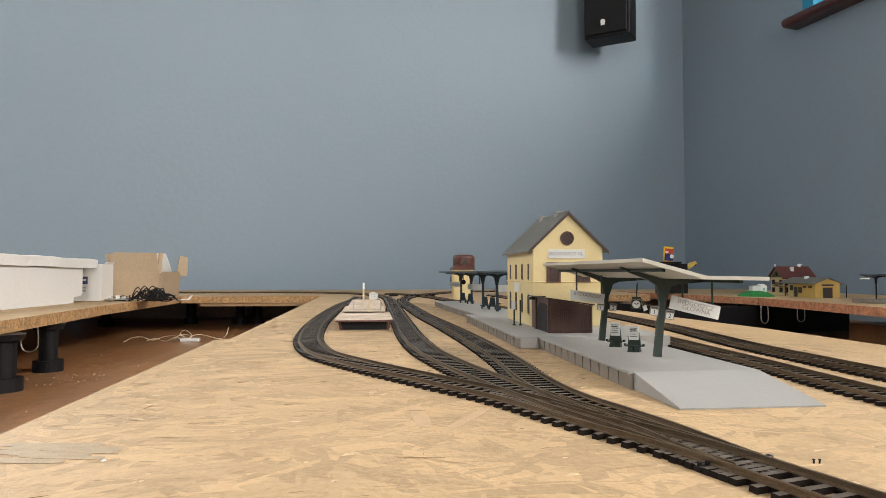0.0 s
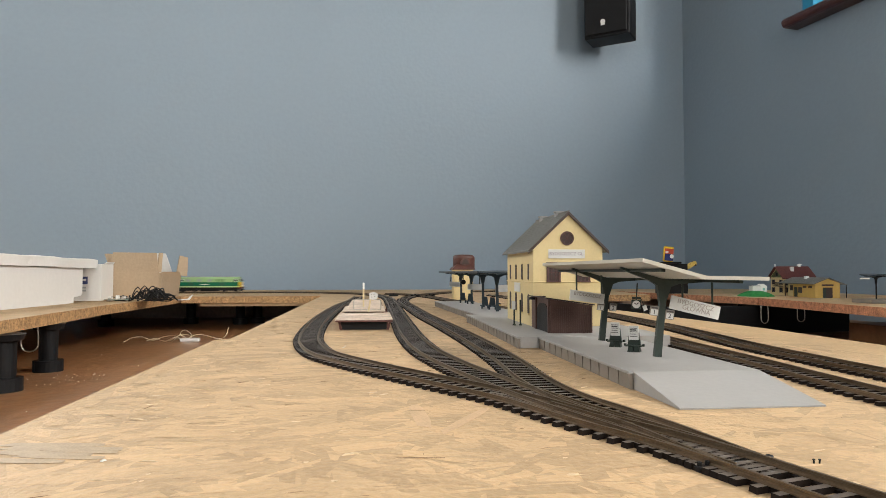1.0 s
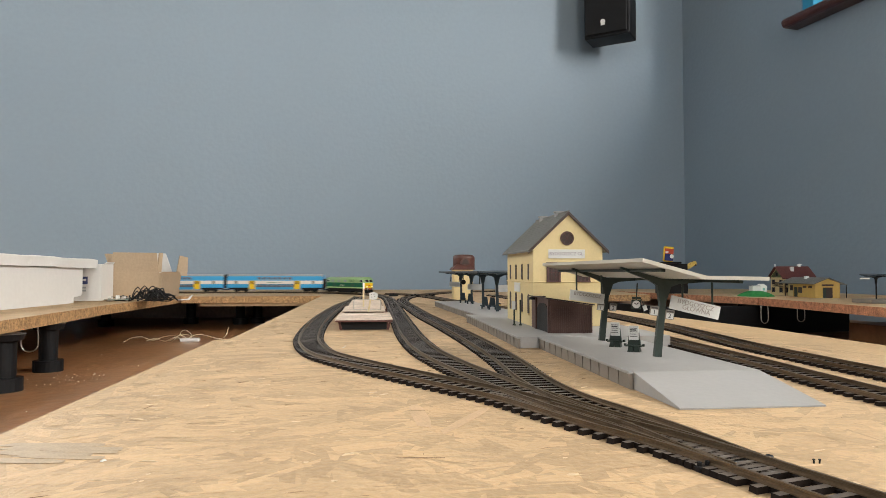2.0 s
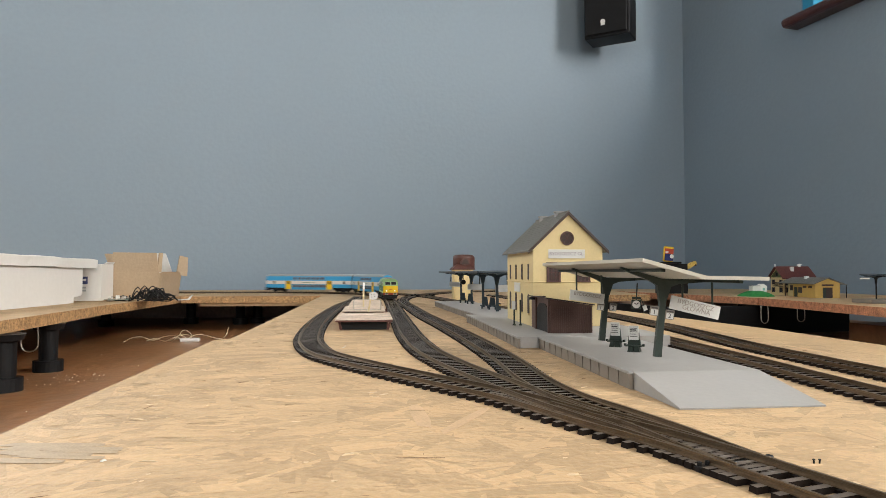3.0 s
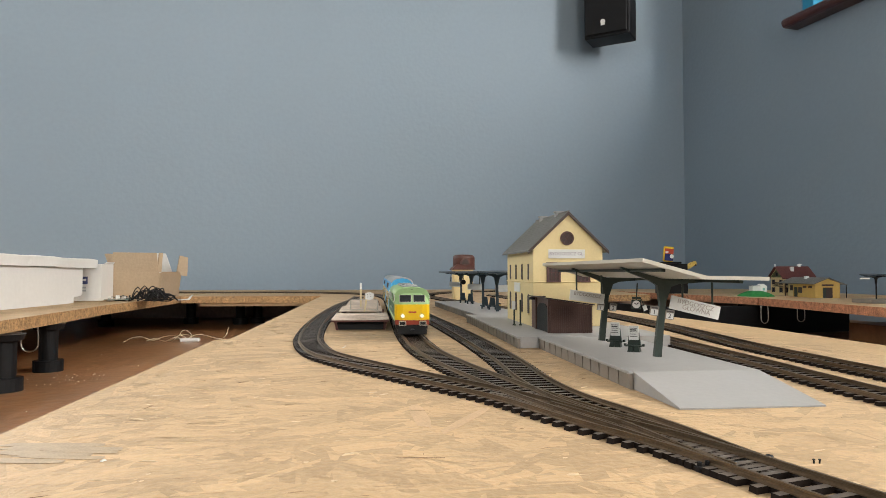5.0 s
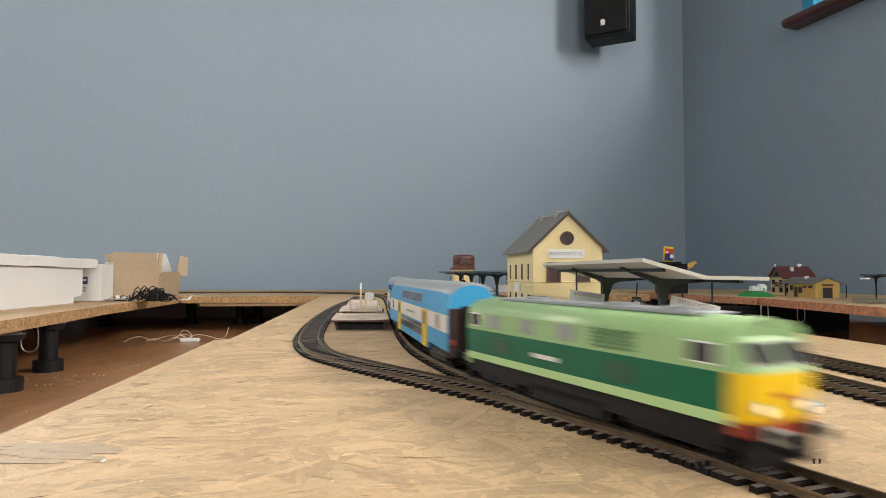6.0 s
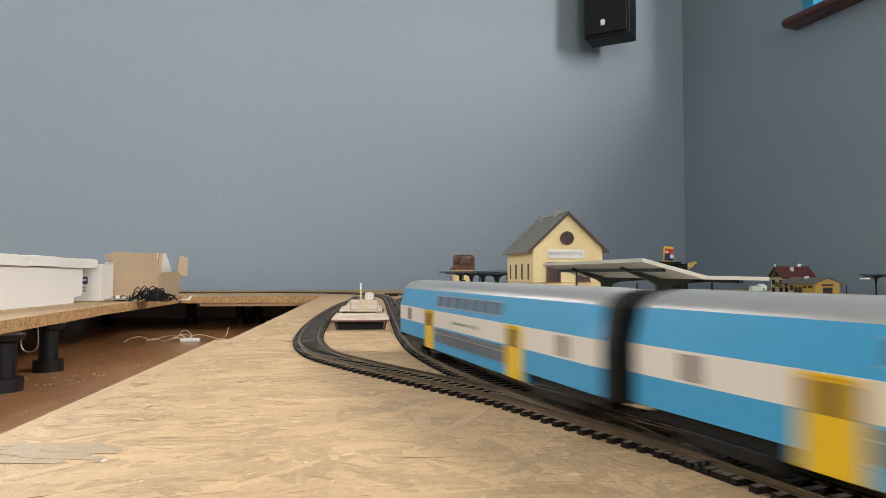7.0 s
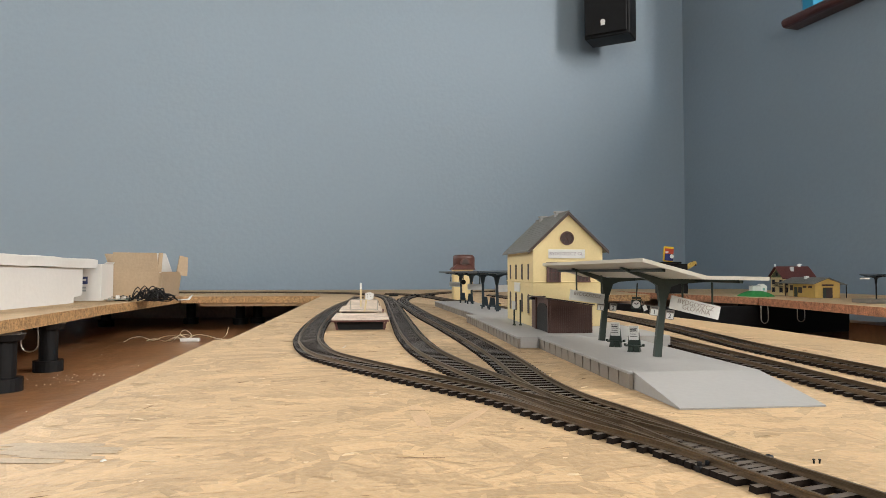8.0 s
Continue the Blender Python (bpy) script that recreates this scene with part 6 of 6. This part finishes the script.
def snack_and_toy():
    tr = empty("black_tray", pose(0.9020, 1.93, 0.0), "flat black tray on a block by the wall", "tray")
    part("block", boxed(-0.03, 0.055, 0.0, 0.04, 0.0003, 0.0905), M['black'], tr)
    part("plate", boxed(-0.034, 0.032, -0.01, 0.05, 0.0906, 0.0965, bev=0.001), M['black'], tr)
    th = empty("snack_packet", pose(0.9010, 1.945, 0.0967, 0, 5, 0), "yellow, red and blue packet standing upright", "packet")
    part("wrapper", boxed(-0.0145, 0.0145, -0.006, 0.006, 0, 0.046, bev=0.002), M['yellow'], th, "yellow wrapper")
    part("red_panel", boxed(-0.0135, 0.0135, -0.0067, -0.006, 0.024, 0.040), M['red'], th)
    part("blue_panel", boxed(-0.0135, 0.0135, -0.0068, -0.006, 0.003, 0.0235), mat("navy_print", (0.01, 0.02, 0.13), 0.4, bump=0), th)
    part("round_mark", cyl(bmesh.new(), 0, 0, 0, 0.0008, 0.0060, seg=20, m=pose(0.0085, -0.0068, 0.017, 90)), M['paper'], th)
    part("lettering_bar", boxed(-0.0125, -0.003, -0.0072, -0.0067, 0.026, 0.031), M['paper'], th)
    # a spotted toy figure beside the tray, one plain mesh
    spots = mat("spotted_yellow", (0.52, 0.36, 0.06), 0.5, scale=120, vary=0.75, bump=0)
    n, l = spots.node_tree.nodes, spots.node_tree.links
    vo, rp, tc = n.new("ShaderNodeTexVoronoi"), n.new("ShaderNodeValToRGB"), n.new("ShaderNodeTexCoord")
    vo.inputs["Scale"].default_value = 105
    rp.color_ramp.interpolation = 'CONSTANT'
    rp.color_ramp.elements[0].color, rp.color_ramp.elements[1].color = (0.06, 0.02, 0.006, 1), (0.62, 0.43, 0.10, 1)
    rp.color_ramp.elements[1].position = 0.36
    l.new(tc.outputs["Object"], vo.inputs["Vector"])
    l.new(vo.outputs["Distance"], rp.inputs[0])
    l.new(rp.outputs[0], n["Principled BSDF"].inputs["Base Color"])
    bm = bmesh.new()
    tube(bm, [(-0.055, 0, 0.070), (-0.02, 0, 0.0745), (0.012, 0, 0.0765), (0.030, 0, 0.084), (0.042, 0, 0.0915), (0.052, 0, 0.0925)], 0.0080, 10)
    for x in (-0.045, -0.01):
        for y in (-0.005, 0.005):
            cyl(bm, x, y, 0.0004, 0.071, 0.0035, seg=8)
    tg = part("spotted_toy", bm, spots)
    tg.matrix_basis = pose(0.9660, 2.0, 0.0)
    tagged(tg, "yellow toy figure with brown spots", "toy")


# ---------------------------------------------------------------- details on and beside the track
def trackside():
    rg = random.Random(5)
    for x, y, a in ((0.1495, 0.2131, 0), (0.1514, 0.2128, 10)):
        pn = empty("track_pin", pose(x, y, 0.0, 4, 0, a), "small dark steel pin beside the track", "pin", group="track pins")
        part("shank", cyl(bmesh.new(), 0, 0, 0, 0.0015, 0.0003, seg=8), M['black'], pn)
        part("head", cyl(bmesh.new(), 0, 0, 0.0015, 0.0018, 0.0005, seg=10), M['black'], pn)
    for x, y, a in ((0.063, 1.80, 12), (0.1170, 1.74, -35), (0.1560, 1.74, -30)):
        th = empty("point_motor", pose(x, y, 0.0002, 0, 0, a), "small black point lever box beside the track", "point lever", group="point levers")
        part("box", boxed(-0.012, 0.012, -0.004, 0.004, 0, 0.0055, bev=0.0005), M['black'], th)
        part("lever", boxed(-0.002, 0.002, -0.001, 0.001, 0.0055, 0.0085), M['black'], th)
    # check rails and closing rails in the fan of points
    g = empty("point_rails", pose(0, 0, 0), "extra check rails in the fan of points", "rails")
    zt, zb = RAIL_TOP - 0.0003, 0.0020
    prof = [(-0.0005, zb), (0.0005, zb), (0.0005, zt), (-0.0005, zt)]
    for key, off, y0, y1 in (('main', -0.0062, 0.262, 0.305), ('main', 0.0062, 0.262, 0.305), ('station', 0.0062, 0.27, 0.33), ('loop', -0.0062, 0.255, 0.31), ('main', 0.0055, 0.205, 0.235), ('loop', 0.006, 0.29, 0.335)):
        P = spline(PATHS[key], 0.006)
        P = P[(P[:, 1] > y0) & (P[:, 1] < y1)]
        part("check_rail", sweep(bmesh.new(), P, off, prof), M['rail'], g)
    tb = empty("tie_bar", pose(0.1224, 0.2134, 0.0003, 0, 0, 18), "black sliding tie bar of the points", "tie bar")
    part("bar", boxed(-0.018, 0.016, -0.0012, 0.0012, 0, 0.0019, bev=0.0003), M['black'], tb)
    part("knob", cyl(bmesh.new(), -0.0168, 0, 0.0019, 0.0032, 0.0008, seg=10), M['black'], tb)
    part("knob", cyl(bmesh.new(), -0.0135, 0, 0.0019, 0.0032, 0.0008, seg=10), M['black'], tb)
    for x, y in ((-0.0906, 0.2421), (-0.0224, 0.5812), (-0.0213, 0.5898)):
        cb = empty("paper_crumb", pose(x, y, 0.0003, 0, 0, rg.uniform(0, 90)), "tiny white paper crumb on the board", "crumb", group="paper crumbs")
        part("scrap", prism(bmesh.new(), [(-0.0011, 0), (0.0010, 0), (0.0006, 0.0006), (-0.0006, 0.0004)], -0.0004, 0.0005), M['paper'], cb)


def long_strands():
    brown = mat("brown_strand", (0.54, 0.37, 0.22), 0.5, scale=90, vary=0.2, bump=0.1)
    grey = mat("grey_strand", (0.40, 0.305, 0.205), 0.55, scale=120, vary=0.25, bump=0.1)
    for i, (x, y, ln, w, a, m, lab) in enumerate(((0.0225, 0.3040, 0.052, 0.0075, 92, brown, "broad brown strand lying proud of the board"), (0.0420, 0.2920, 0.056, 0.0055, 60, brown, "broad brown strand lying proud of the board"),
                                  (-0.118, 0.2665, 0.04, 0.0062, -7, grey, "weathered grey strand in the board's face"),
                                  (-0.112, 0.2605, 0.046, 0.0072, -9, grey, "weathered grey strand in the board's face"),
                                  (-0.116, 0.2545, 0.038, 0.0064, -11, grey, "weathered grey strand in the board's face"),
                                  (-0.108, 0.249, 0.034, 0.0052, -12, grey, "weathered grey strand in the board's face"),
                                  (-0.119, 0.245, 0.032, 0.0056, -10, grey, "weathered grey strand in the board's face"),
                                  (-0.104, 0.256, 0.03, 0.0044, -14, grey, "weathered grey strand in the board's face"),
                                  (0.0178, 0.2337, 0.017, 0.00018, -6, M['slit'], "thin dark splinter line in the board"))):
        pts = [(-ln / 2, -w * 0.3), (-ln * 0.2, -w / 2), (ln * 0.3, -w * 0.45), (ln / 2, -w * 0.2), (ln * 0.47, w * 0.35), (ln * 0.1, w / 2), (-ln * 0.4, w * 0.42)]
        th = empty("wood_strand", pose(x, y, 0.00028 + 0.00003 * i, 0, 0, a), lab, "strand", group="wood strands")
        part("strand", prism(bmesh.new(), pts, -0.0001, 0.00005, axis='z'), m, th)


build_room()
long_strands()
loudspeaker()
build_boards()
board_leg()
build_tracks()
build_station()
station_house()
station_clock()
number_board(pose(0.1830, 0.4145, 0.0431, 0, 8, -10), "1")
number_board(pose(0.1949, 0.4178, 0.0403, 0, 8, -10), "2")
number_board(pose(0.1839, 0.5178, 0.0406, 0, 8, -10), "1")
number_board(pose(0.1942, 0.5178, 0.0401, 0, 8, -10), "2")
platform_sign()
far_platform_things()
water_tower()
STAGE = loading_stage()
FLAG, POLE = stage_sign()
white_box()
carton()
cardboard_box()
cable_heap()
under_boards()
village()
snack_and_toy()
trackside()

motions()
